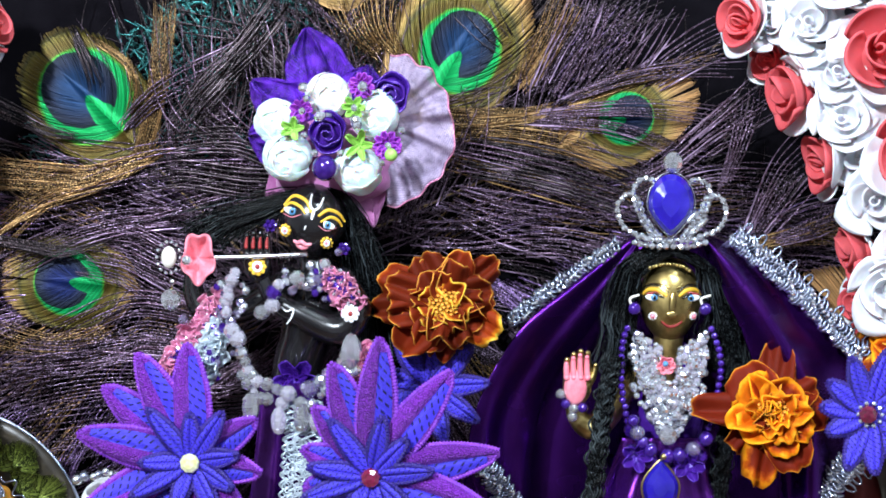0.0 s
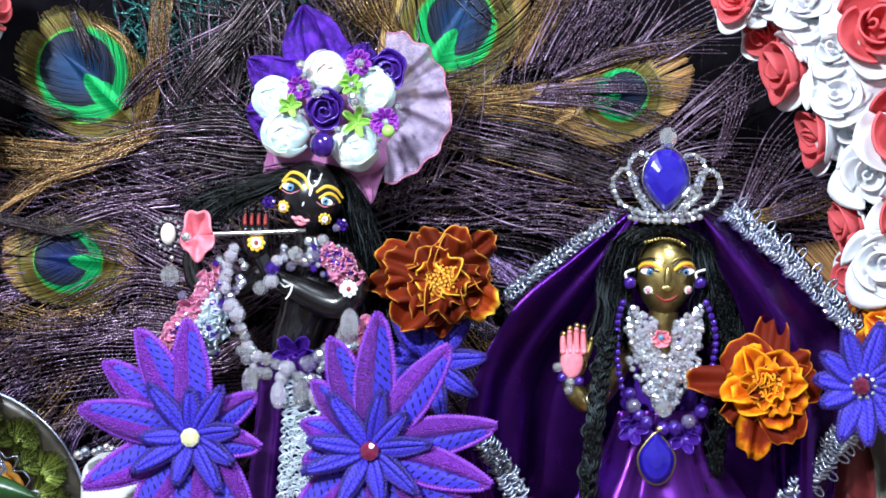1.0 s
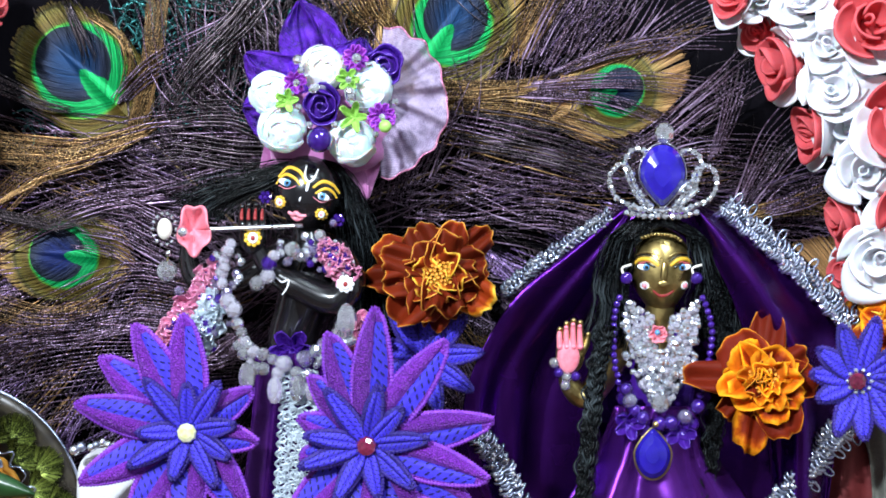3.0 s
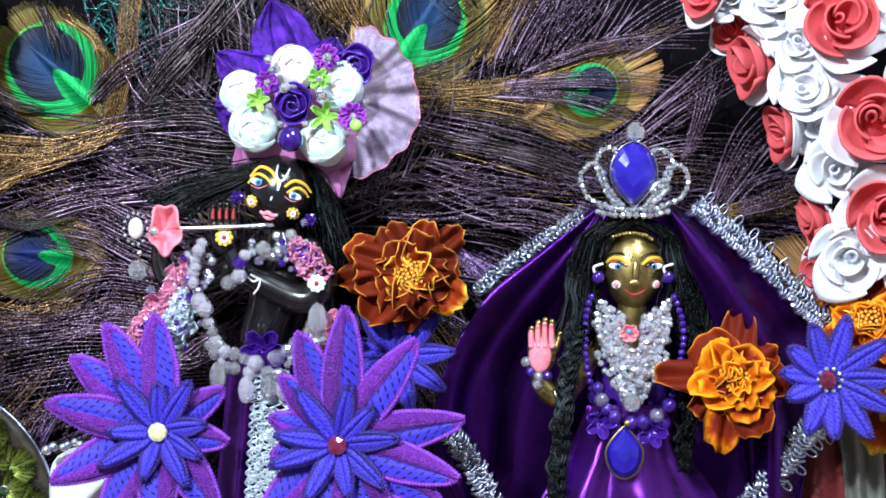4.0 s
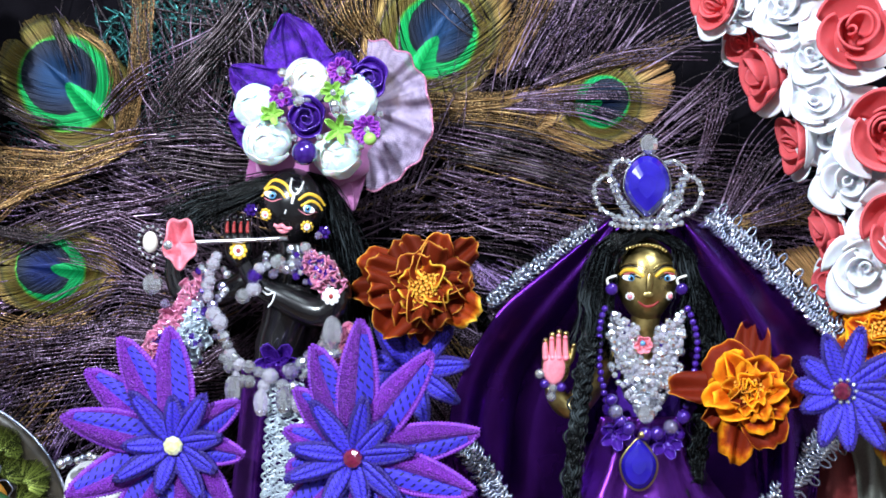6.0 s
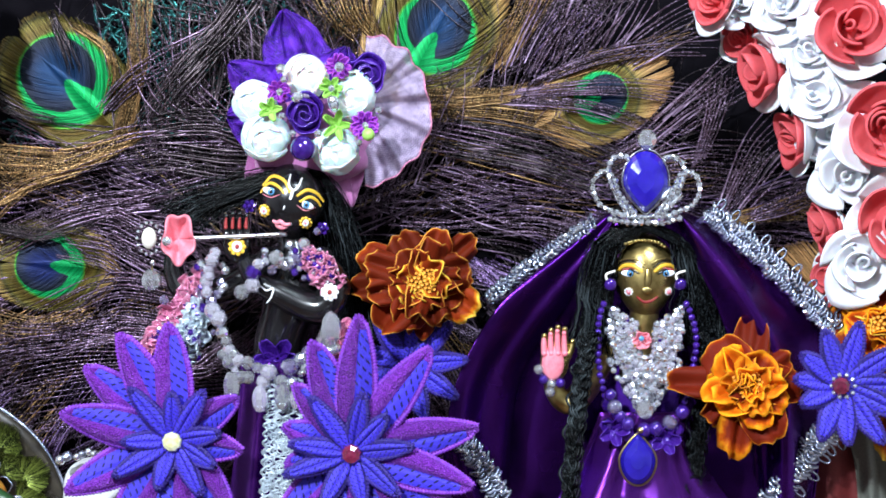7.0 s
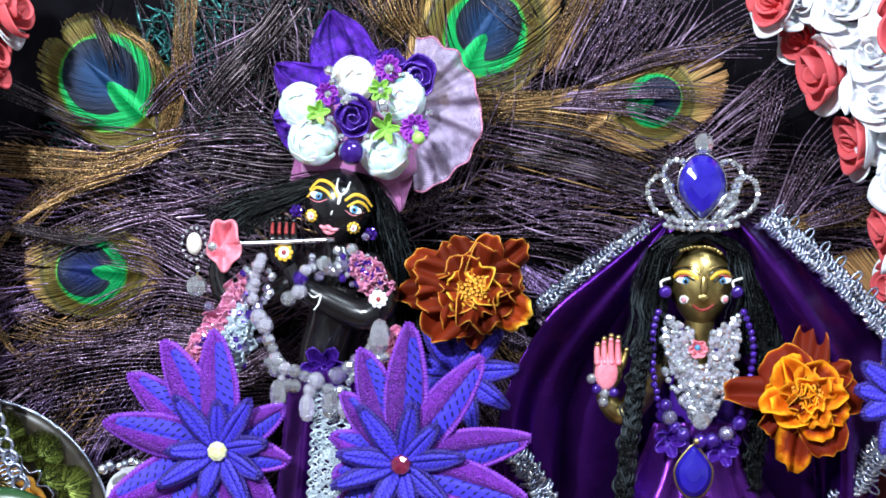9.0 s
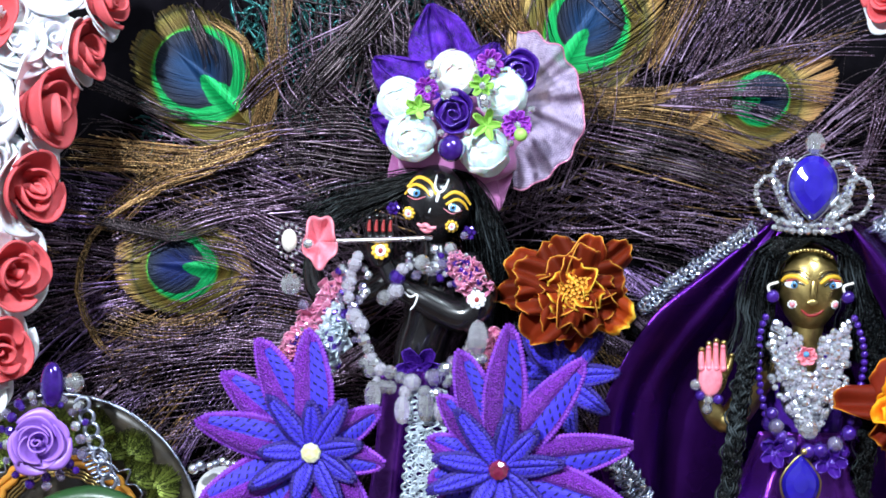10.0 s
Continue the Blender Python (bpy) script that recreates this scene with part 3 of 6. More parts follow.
for path, n, w0, w1 in (
    ([(900, 178), (1010, 168), (1120, 165), (1290, 190)], 6, 16, 50),
    ([(940, 160), (1050, 115), (1150, 95), (1300, 90)], 6, 16, 40),
    ([(880, 190), (1010, 195), (1100, 215), (1200, 262)], 7, 16, 36),
    ([(760, 240), (860, 262), (960, 290), (1060, 330)], 6, 50, 80),
    ([(780, 290), (870, 300), (960, 320), (1060, 350)], 5, 60, 90),
    ([(760, 330), (840, 360), (920, 380), (1040, 400)], 6, 70, 120),
    ([(1290, 370), (1320, 310), (1350, 260), (1400, 215)], 7, 30, 90),
    ([(1240, 300), (1262, 240), (1280, 180), (1290, 130)], 6, 16, 60),
    ([(470, 300), (360, 300), (240, 330), (-20, 400)], 9, 60, 130),
    ([(450, 250), (320, 250), (220, 260), (60, 320)], 5, 40, 70),
    ([(330, 470), (240, 430), (200, 410), (140, 400)], 14, 90, 80),
    ([(330, 560), (230, 540), (160, 560), (20, 640)], 16, 90, 130),
    ([(260, 640), (180, 640), (80, 650), (-90, 690)], 14, 70, 120),
    ([(420, 250), (330, 180), (300, 120), (290, -20)], 8, 90, 160),
    ([(470, 210), (440, 130), (430, 60), (400, -20)], 8, 60, 120),
    ([(1060, 110), (1090, 60), (1110, 20), (1130, -30)], 8, 60, 110),
    ([(980, 120), (1000, 60), (1020, 0), (1030, -30)], 7, 40, 80),
    ([(190, 200), (240, 150), (310, 110), (420, 60)], 6, 30, 60),
    ([(1100, 330), (1180, 300), (1260, 290), (1360, 300)], 9, 40, 90),
    ([(1080, 300), (1160, 250), (1220, 200), (1290, 170)], 8, 40, 80),
    ([(880, 400), (960, 400), (1040, 420), (1080, 440)], 9, 60, 60),
    ([(1300, 395), (1350, 330), (1390, 280), (1430, 250)], 5, 30, 70),
    ([(1310, 400), (1360, 385), (1400, 370), (1440, 345)], 8, 16, 50),
    ([(1180, 240), (1260, 180), (1310, 140), (1350, 110)], 10, 60, 110),
    ([(930, 130), (960, 70), (990, 20), (1010, -40)], 9, 60, 90),
    ([(1000, 110), (1040, 60), (1070, 20), (1100, -20)], 9, 60, 90),
    ([(1100, 120), (1160, 80), (1210, 50), (1260, 30)], 9, 60, 90),
    ([(600, 700), (400, 690), (200, 720), (-60, 760)], 12, 50, 130),
    ([(320, 600), (200, 590), (100, 610), (-40, 610)], 14, 40, 70),
    ([(300, 520), (230, 480), (180, 455), (100, 440)], 9, 60, 50),
    ([(300, 360), (180, 370), (80, 400), (-60, 470)], 10, 40, 60),
    ([(700, 380), (800, 380), (900, 360), (1000, 365)], 5, 80, 110),
):
    plum += tuft(rng, path, n, w0, w1, 0.056, 0.00062)
shade = []
for path, n, w0, w1 in (
    ([(92, 30), (112, 75), (128, 110), (136, 140)], 6, 12, 34),
    ([(-80, 150), (0, 185), (50, 208), (110, 222)], 7, 44, 12),
    ([(-60, 400), (40, 418), (90, 420), (190, 385)], 8, 20, 26),
    ([(460, -20), (400, 60), (330, 130), (240, 250)], 8, 60, 40),
    ([(420, 20), (370, 110), (310, 180), (260, 260)], 6, 40, 40),
    ([(540, 300), (400, 300), (290, 285), (200, 300)], 8, 60, 50),
    ([(480, 260), (390, 225), (300, 230), (230, 250)], 8, 60, 40),
    ([(800, 250), (920, 270), (1030, 300), (1120, 330)], 12, 80, 90),
):
    shade += tuft(rng, path, n, w0, w1, 0.0545, 0.00066)
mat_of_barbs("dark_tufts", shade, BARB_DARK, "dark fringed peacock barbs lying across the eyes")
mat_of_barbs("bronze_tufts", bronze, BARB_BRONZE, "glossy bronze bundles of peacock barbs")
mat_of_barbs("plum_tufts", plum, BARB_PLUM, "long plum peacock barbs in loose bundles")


# ---- foam roses ----
def cup_petal(rng, r, height, half, flare, thick=0.06, nu=11, nv=15):
    """A cupped foam petal; one edge tucks inwards, the lip rolls out."""
    p = np.zeros((nu, nv, 3))
    skew, point, wave = rng.uniform(0.06, 0.20), rng.uniform(0.16, 0.40), rng.uniform(0, 6)
    for i, h in enumerate(np.linspace(0, 1, nu)):
        for j, a in enumerate(np.linspace(-1, 1, nv)):
            drop = 1 - point * abs(a - 0.1) ** 1.7
            hh = h * max(0.25, drop)
            rad = r * (0.30 + 0.70 * math.sin(min(1, hh * 1.25) * math.pi / 2)) * (1 + skew * a) + flare * hh**3 * (1 - 0.5 * abs(a))
            rad += 0.035 * r * hh * math.sin(2.6 * a + wave)
            th = a * half * (0.55 + 0.45 * min(1, h * 1.6))
            z = height * hh - max(0, hh - 0.75) * flare * 1.8
            p[i, j] = (rad * math.cos(th), rad * math.sin(th), z)
    return shell(p, thick)


PETALS = {}


def rose(m, inner, outer, label, seed, group="roses of the garland", rings=None):
    """A foam rose: a rolled bud, a few deep wrapped petals and, on two-tone roses, a pale collar."""
    rng = random.Random(seed)
    top = thing("foam_rose", m, label, "artificial flower", group)
    bm = bmesh.new()
    bmesh.ops.create_cone(bm, cap_ends=True, segments=14, radius1=0.25, radius2=0.50, depth=0.4)
    part("calyx", bm, inner, top)
    if rings is None:
        rings = [(0.10, 0.86, 2.7, 0.0, 1, 0), (0.27, 0.98, 1.9, 0.02, 1, 70), (0.44, 1.04, 1.5, 0.06, 2, 150), (0.72, 0.92, 1.25, 0.16, 3, 35)]
        if outer is inner:
            rings = [(0.14, 0.80, 2.6, 0.0, 1, 0), (0.36, 0.90, 1.5, 0.10, 2, 60), (0.62, 0.74, 1.2, 0.26, 3, 20), (0.86, 0.46, 1.05, 0.42, 3, 70)]
    for r, h, half, flare, count, off in rings:
        for k in range(count):
            v, f, uv = cup_petal(rng, r * rng.uniform(0.94, 1.08), h * rng.uniform(0.90, 1.06), half, flare * rng.uniform(0.6, 1.4))
            ob = link_mesh("petal", v, f, inner, top, "", uv)
            ob.matrix_basis = pose(0, 0, rng.uniform(-0.03, 0.02), rng.uniform(-8, 8), rng.uniform(-8, 8), off + seed * 31 + 360 * (k + rng.uniform(-0.16, 0.16)) / count)
    if outer is not inner:
        for k in range(4):
            v, f, uv = cup_petal(rng, 1.02, 0.62 * rng.uniform(0.85, 1.15), 0.86, 0.26, 0.045)
            ob = link_mesh("petal", v, f, outer, top, "white outer petal", uv)
            ob.matrix_basis = pose(0, 0, -0.10, rng.uniform(-8, 8), rng.uniform(-8, 8), 45 + 90 * k + rng.uniform(-18, 18))
    return top


RED_LABEL = "coral-red foam rose with white outer petals in the garland"
WHITE_LABEL = "white foam rose packed into the garland"
reds = [rose(facing(1508, 66, -0.004, 10, -4, 20, 0.0200), FOAM_RED, FOAM_WHITE, RED_LABEL, 1), rose(facing(1566, 236, -0.006, 2, -10, -10, 0.0210), FOAM_RED, FOAM_WHITE, RED_LABEL, 2), rose(facing(1380, 134, 0.012, -4, -70, 10, 0.0165), FOAM_RED, FOAM_WHITE, RED_LABEL, 3)]
whites = [rose(facing(1386, 26, 0.008, 14, -10, 60, 0.0160), FOAM_WHITE, FOAM_WHITE, WHITE_LABEL, 4), rose(facing(1446, 182, 0.002, 6, -10, 30, 0.0150), FOAM_WHITE, FOAM_WHITE, WHITE_LABEL, 5)]
for n, (u, v, y, tip, turn, spin, r) in enumerate((
    (1440, 252, 0.012, -8, -84, 20, 0.0160), (1588, 400, -0.006, -2, -8, 60, 0.0190), (1490, 404, 0.012, -8, -82, 20, 0.0140), (1286, 16, 0.016, 4, -52, 30, 0.0140),
    (1680, 120, -0.004, 0, 8, 40, 0.0190), (1700, 300, -0.004, 0, 6, 140, 0.0190), (1512, 548, 0.018, -16, -40, 30, 0.0115), (1430, -80, 0.0, 20, -8, 10, 0.0180), (1560, -90, 0.0, 20, 6, 80, 0.0185), (1326, 78, 0.030, 0, -40, 0, 0.0110), (1486, 496, 0.022, 0, -50, 0, 0.0110),
    (-184, 208, 0.000, 0, 74, 150, 0.0205), (-204, 342, 0.000, -4, 64, 200, 0.0195), (-222, 490, 0.000, -4, 48, 170, 0.0185), (-244, 622, 0.000, -8, 44, 190, 0.0170),
    (-114, 112, 0.006, 4, 84, 170, 0.0160), (-72, 30, 0.010, 10, 78, 160, 0.0150), (-270, 60, -0.002, 4, 16, 140, 0.0180), (-310, 300, -0.002, 0, 0, 170, 0.0180), (-320, 500, -0.002, 0, 0, 170, 0.0180), (-170, -60, 0.006, 22, 14, 100, 0.0170))):
    clone(reds[(n * 2 + 1) % 3], facing(u, v, y, tip, turn, spin, r))
for n, (u, v, y, tip, turn, spin, r) in enumerate((
    (1506, 322, 0.002, 0, -12, 140, 0.0155), (1530, 476, 0.000, -4, -12, 240, 0.0175), (1440, 104, 0.004, 6, -14, 80, 0.0150), (1478, 250, 0.010, 0, -26, 200, 0.0130),
    (1560, 560, 0.010, -12, -10, 10, 0.0130), (1610, 30, -0.002, 6, 0, 100, 0.0145), (1630, 480, 0.0, 0, 0, 190, 0.0150), (1480, -40, 0.004, 18, -10, 50, 0.0140), (1330, 20, 0.014, 10, -30, 150, 0.0120),
    (-208, 96, 0.002, 6, 24, 20, 0.0170), (-146, 96, 0.008, 8, 34, 120, 0.0150), (-134, 0, 0.010, 14, 30, 220, 0.0155), (-246, 300, 0.006, 0, 24, 60, 0.0150), (-262, 200, 0.004, 0, 16, 300, 0.0160), (-256, 420, 0.006, -4, 22, 0, 0.0150), (-262, 560, 0.006, -6, 20, 150, 0.0150), (-262, 700, 0.004, -8, 20, 60, 0.0150))):
    clone(whites[n % 2], facing(u, v, y, tip, turn, spin, r))


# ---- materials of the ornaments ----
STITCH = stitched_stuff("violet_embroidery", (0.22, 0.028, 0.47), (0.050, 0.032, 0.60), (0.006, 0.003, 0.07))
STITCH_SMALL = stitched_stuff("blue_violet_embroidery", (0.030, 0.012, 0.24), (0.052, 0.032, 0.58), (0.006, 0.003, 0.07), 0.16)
CORD = stuff("violet_cord", (0.12, 0.018, 0.38), (0.34, 0.065, 0.66), 0.45, grain=2600, bump=0.9, coarse=300)
CORD_DARK = stuff("blue_violet_cord", (0.010, 0.004, 0.11), (0.040, 0.016, 0.27), 0.5, grain=2600, bump=0.9, coarse=300)
RUST = edge_petal_stuff("rust_marigold", (0.125, 0.012, 0.002), (0.25, 0.034, 0.003), (0.60, 0.26, 0.04), 0.036)
RUST_GOLD = edge_petal_stuff("rust_and_gold_marigold", (0.18, 0.02, 0.002), (0.46, 0.14, 0.006), (0.74, 0.44, 0.05), 0.11)
ORANGE = edge_petal_stuff("orange_marigold", (0.19, 0.014, 0.001), (0.46, 0.075, 0.002), (0.76, 0.25, 0.006), 0.20)
DEEP_RUST = edge_petal_stuff("deep_rust_marigold", (0.13, 0.010, 0.002), (0.24, 0.026, 0.002), (0.60, 0.22, 0.02), 0.045)
ORANGE_PALE = edge_petal_stuff("gold_marigold", (0.50, 0.10, 0.003), (0.70, 0.19, 0.005), (0.78, 0.28, 0.010), 0.2)
ENAMEL = stuff("black_enamel", (0.003, 0.003, 0.004), (0.008, 0.007, 0.008), 0.22, grain=700, bump=0.03, coat=0.6)
GOLD = stuff("worn_brass", (0.34, 0.24, 0.08), (0.62, 0.47, 0.18), 0.30, 0.95, grain=500, bump=0.08)
YELLOW = stuff("yellow_paint", (0.70, 0.36, 0.02), (0.86, 0.52, 0.05), 0.4, grain=900, bump=0.05)
WHITE = stuff("white_paint", (0.74, 0.74, 0.76), (0.86, 0.86, 0.86), 0.4, grain=900, bump=0.05)
RED = stuff("red_paint", (0.22, 0.015, 0.015), (0.34, 0.03, 0.03), 0.4, grain=900, bump=0.05)
PINK = stuff("pink_paint", (0.75, 0.16, 0.22), (0.86, 0.30, 0.36), 0.4, grain=500, bump=0.05)
IRIS = stuff("blue_paint", (0.06, 0.20, 0.40), (0.12, 0.32, 0.55), 0.2, grain=900, bump=0.0)
ROSE_PINK = stuff("pink_ribbon", (0.50, 0.12, 0.26), (0.80, 0.32, 0.46), 0.28, 0.3, grain=700, bump=0.4, sheen=0.3)
# Hair shine is mostly painted: pale glints in the black colour.
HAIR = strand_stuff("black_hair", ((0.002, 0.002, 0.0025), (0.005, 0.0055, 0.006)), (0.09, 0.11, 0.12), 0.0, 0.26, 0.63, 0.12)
SILVER = stuff("silver_thread", (0.16, 0.18, 0.26), (0.56, 0.60, 0.74), 0.26, 0.9, grain=2200, bump=0.5)
SILVER_LACE = stuff("silver_white_lace", (0.40, 0.48, 0.54), (0.72, 0.79, 0.85), 0.32, 0.5, grain=2200, bump=0.6)
CHROME = stuff("bright_silver", (0.60, 0.60, 0.62), (0.84, 0.84, 0.86), 0.22, 1.0, grain=600, bump=0.05)
CRYSTAL = glass("clear_crystal", (0.96, 0.97, 1.0))
CRYSTAL_LILAC = glass("lilac_crystal", (0.72, 0.64, 0.96))
CRYSTAL_SHEEN = glass("lustre_crystal", (0.92, 0.88, 1.0), 0.05, 0.22, 0.66)
CRYSTAL_YELLOW = stuff("yellow_stone", (0.60, 0.58, 0.22), (0.90, 0.90, 0.66), 0.12, grain=420, coat=1.0)
RHINESTONE = stuff("rhinestone", (0.64, 0.69, 0.77), (0.96, 0.97, 1.0), 0.17, 0.88, grain=900, bump=0.0, coat=0.6)
RUBY = stuff("ruby_stone", (0.07, 0.005, 0.02), (0.26, 0.02, 0.07), 0.1, grain=420, coat=1.0)
VIOLET_PEARL = stuff("violet_pearl", (0.024, 0.005, 0.14), (0.075, 0.018, 0.32), 0.14, 0.45, grain=400, bump=0.0, coat=1.0)
BLUE_GEM = stuff("royal_blue_gem", (0.010, 0.006, 0.20), (0.026, 0.014, 0.38), 0.1, grain=200, bump=0.0, coat=1.0)
PEARL = stuff("cream_pearl", (0.72, 0.66, 0.55), (0.86, 0.82, 0.74), 0.2, grain=200, bump=0.0, coat=0.8)
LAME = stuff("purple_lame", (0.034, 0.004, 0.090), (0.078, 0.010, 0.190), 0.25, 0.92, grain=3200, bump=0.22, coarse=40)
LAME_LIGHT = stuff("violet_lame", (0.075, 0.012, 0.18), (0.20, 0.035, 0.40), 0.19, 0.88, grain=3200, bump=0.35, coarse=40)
ORGANZA = organza_stuff("violet_organza", (0.030, 0.003, 0.20), (0.21, 0.035, 0.76), 0.70)
ORGANZA_PINK = organza_stuff("pale_pink_organza", (0.40, 0.31, 0.48), (0.74, 0.60, 0.82), 0.55)
MAUVE = stuff("mauve_cloth", (0.34, 0.09, 0.26), (0.52, 0.18, 0.42), 0.6, grain=1500, bump=0.5, sheen=0.4)
SATIN_ROSE = stuff("violet_satin", (0.035, 0.006, 0.17), (0.09, 0.02, 0.34), 0.26, 0.25, grain=1600, bump=0.2)
SILK_WHITE = stuff("white_silk", (0.82, 0.86, 0.84), (0.92, 0.94, 0.92), 0.4, grain=300, bump=0.5, sheen=0.4, glow_through=0.5)
SILK_CREAM = stuff("cream_silk", (0.86, 0.72, 0.68), (0.92, 0.82, 0.78), 0.4, grain=300, bump=0.5, sheen=0.4, glow_through=0.4)
MAGENTA = stuff("magenta_petals", (0.26, 0.03, 0.42), (0.46, 0.09, 0.62), 0.4, grain=700, bump=0.2, glow_through=0.1)
LEAF = stuff("green_leaf", (0.20, 0.45, 0.06), (0.42, 0.70, 0.16), 0.4, grain=500, bump=0.2)
LEAF_DARK = stuff("dark_green_leaf", (0.008, 0.030, 0.010), (0.022, 0.075, 0.020), 0.35, grain=300, bump=0.2)
FAN_GREEN = strand_stuff("olive_fan", ((0.015, 0.022, 0.006), (0.10, 0.13, 0.022)), (0.36, 0.44, 0.10), share=0.58)
FAN_BASE = stuff("dark_plate", (0.015, 0.012, 0.01), (0.05, 0.04, 0.025), 0.3, grain=200, coat=0.6)
# Cloth of the white drape, with its shade put into a grey colour.
SHADED_WHITE = stuff("grey_green_cloth", (0.10, 0.11, 0.09), (0.20, 0.20, 0.17), 0.7, grain=900, bump=0.4)
RED_CLOTH = stuff("dark_red_cloth", (0.08, 0.006, 0.01), (0.16, 0.015, 0.015), 0.7, grain=900, bump=0.4)


# ---- embroidered flowers ----
def stitched_petal(length, width, dome, name, material, cord, parent, angle, tilt, lift):
    """A lance-shaped padded petal with a cord round its rim, along x."""
    nu, nv = 15, 15
    p = np.zeros((nu, nv, 3))
    for i, h in enumerate(np.linspace(0, 1, nu)):
        w = width * (0.07 + 0.93 * math.sin(math.pi * min(1, h * 0.97 + 0.02) ** 0.92) ** 0.75) * (1 - 0.1 * h)
        for j, a in enumerate(np.linspace(-1, 1, nv)):
            p[i, j] = (length * h, -a * w / 2, (dome * (0.55 * (1 - a * a) + 0.75 * max(0.0, 1 - ((a + 0.52) / 0.46) ** 2)) - dome * 0.35 * math.exp(-((a + 0.06) / 0.10) ** 2)) * math.sin(math.pi * (0.1 + 0.8 * h)))
    key = (name, round(length, 5), round(width, 5))
    m = pose(0, 0, lift, 0, 0, angle) @ pose(0, 0, 0, 0, -tilt, 0)
    if key in PETALS:
        a, b = PETALS[key]
        ob = again(a, m, parent)
        again(b, Matrix(), ob)
        return ob
    v, f, uv = shell(p, 0.0012)
    ob = link_mesh(name, v, f, material, parent, "", uv)
    ob.matrix_basis = m
    edge = np.concatenate([p[:, 0], p[-2:0:-1, -1]])
    edge = np.concatenate([edge, edge[:1]])
    run = np.r_[0, np.cumsum(np.linalg.norm(np.diff(edge, axis=0), axis=1))]
    turns = int(run[-1] / 0.0016)
    at = np.linspace(0, run[-1], turns * 3 + 1)[:-1]
    edge = np.stack([np.interp(at, run, edge[:, k]) for k in range(3)], 1)
    tv, tf = tube(edge, 0.00125 * (1 + 0.34 * np.cos(np.arange(len(at)) * 2 * math.pi / 3)), 6, close=True)
    PETALS[key] = (ob, link_mesh("cord", tv, tf, cord, ob))
    return ob


TURNS = random.Random(99)


def faceted(name, r, material, parent, at, squash=(1, 1, 1), label=""):
    """A cut bead: flat facets in a few rings, turned at random."""
    key = ("gem", name, material.name, round(r, 5), squash)
    spin = pose(0, 0, 0, TURNS.uniform(-25, 25), TURNS.uniform(-25, 25), TURNS.uniform(0, 90)) if squash == (1, 1, 1) else Matrix()
    m = Matrix.Translation(at) @ spin
    if key in PETALS:
        return again(PETALS[key], m, parent)
    bm = bmesh.new()
    bmesh.ops.create_uvsphere(bm, u_segments=9 if r > 0.0022 else 7, v_segments=6 if r > 0.0022 else 5, radius=r)
    bmesh.ops.transform(bm, matrix=Matrix.Diagonal((*squash, 1)), verts=bm.verts)
    ob = part(name, bm, material, parent, label, False)
    ob.matrix_basis = m
    PETALS[key] = ob
    return ob


def smooth_bead(name, r, material, parent, at, squash=(1, 1, 1), label=""):
    key = ("bead", name, material.name, round(r, 5), squash)
    m = Matrix.Translation(at)
    if key in PETALS:
        return again(PETALS[key], m, parent)
    v, f = ball(r, 14, 10, squash)
    ob = link_mesh(name, v, f, material, parent, label)
    ob.matrix_basis = m
    PETALS[key] = ob
    return ob


def stitched_flower(u, v, y, big, small, bead, label, tip=0, turn=0):
    top = thing("embroidered_flower", facing(u, v, y, tip, turn), label, "fabric flower", "embroidered flowers")
    for n, (angle, length) in enumerate(big):
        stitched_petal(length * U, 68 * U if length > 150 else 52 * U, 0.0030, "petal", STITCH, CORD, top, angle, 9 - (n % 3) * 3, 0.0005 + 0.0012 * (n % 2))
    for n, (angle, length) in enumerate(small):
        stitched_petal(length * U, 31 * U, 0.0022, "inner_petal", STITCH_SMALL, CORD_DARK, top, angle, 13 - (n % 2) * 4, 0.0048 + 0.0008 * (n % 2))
    faceted("centre_stone", 17 * U, bead, top, (0, 0, 0.0095), (1, 1, 0.6), "faceted centre stone")
    hv, hf = tube([(0, 0, 0.002), (0, 0, 0.0075)], 13 * U, 10)
    link_mesh("stone_mount", hv, hf, GOLD, top)
    return top


PETAL_TURN = random.Random(4)
nine = lambda off, ln: [(off + 40 * k + PETAL_TURN.uniform(-7, 7), PETAL_TURN.choice((ln - 18, ln, ln + 12))) for k in range(9)]
stitched_flower(315, 786, -0.022, [(115, 205), (91, 200), (140, 195), (165, 195), (205, 205), (237, 190), (268, 190), (305, 180), (33, 130), (-8, 120)], nine(14, 105), CRYSTAL_YELLOW, "violet and blue embroidered flower with a pale yellow stone")
stitched_flower(629, 808, -0.028, [(86, 235), (53, 222), (11, 215), (-15, 212), (109, 200), (130, 150), (158, 125), (190, 115), (225, 195), (262, 190), (300, 195), (330, 200)], nine(3, 108), RUBY, "violet and blue embroidered flower with a dark red stone")
back_flower = thing("embroidered_flower", facing(728, 655, 0.006, 0, 4), "small blue-violet embroidered flower tucked behind a larger one", "fabric flower", "embroidered flowers")
for k in range(9):
    stitched_petal(104 * U, 34 * U, 0.0018, "inner_petal", STITCH_SMALL, CORD_DARK, back_flower, 5 + 40 * k, 6, 0.0004 * (k % 2))
small_flower = thing("embroidered_flower", facing(1495, 694, -0.024, 4, -6), "small blue-violet embroidered flower with a pink stone on the cape", "fabric flower", "embroidered flowers")
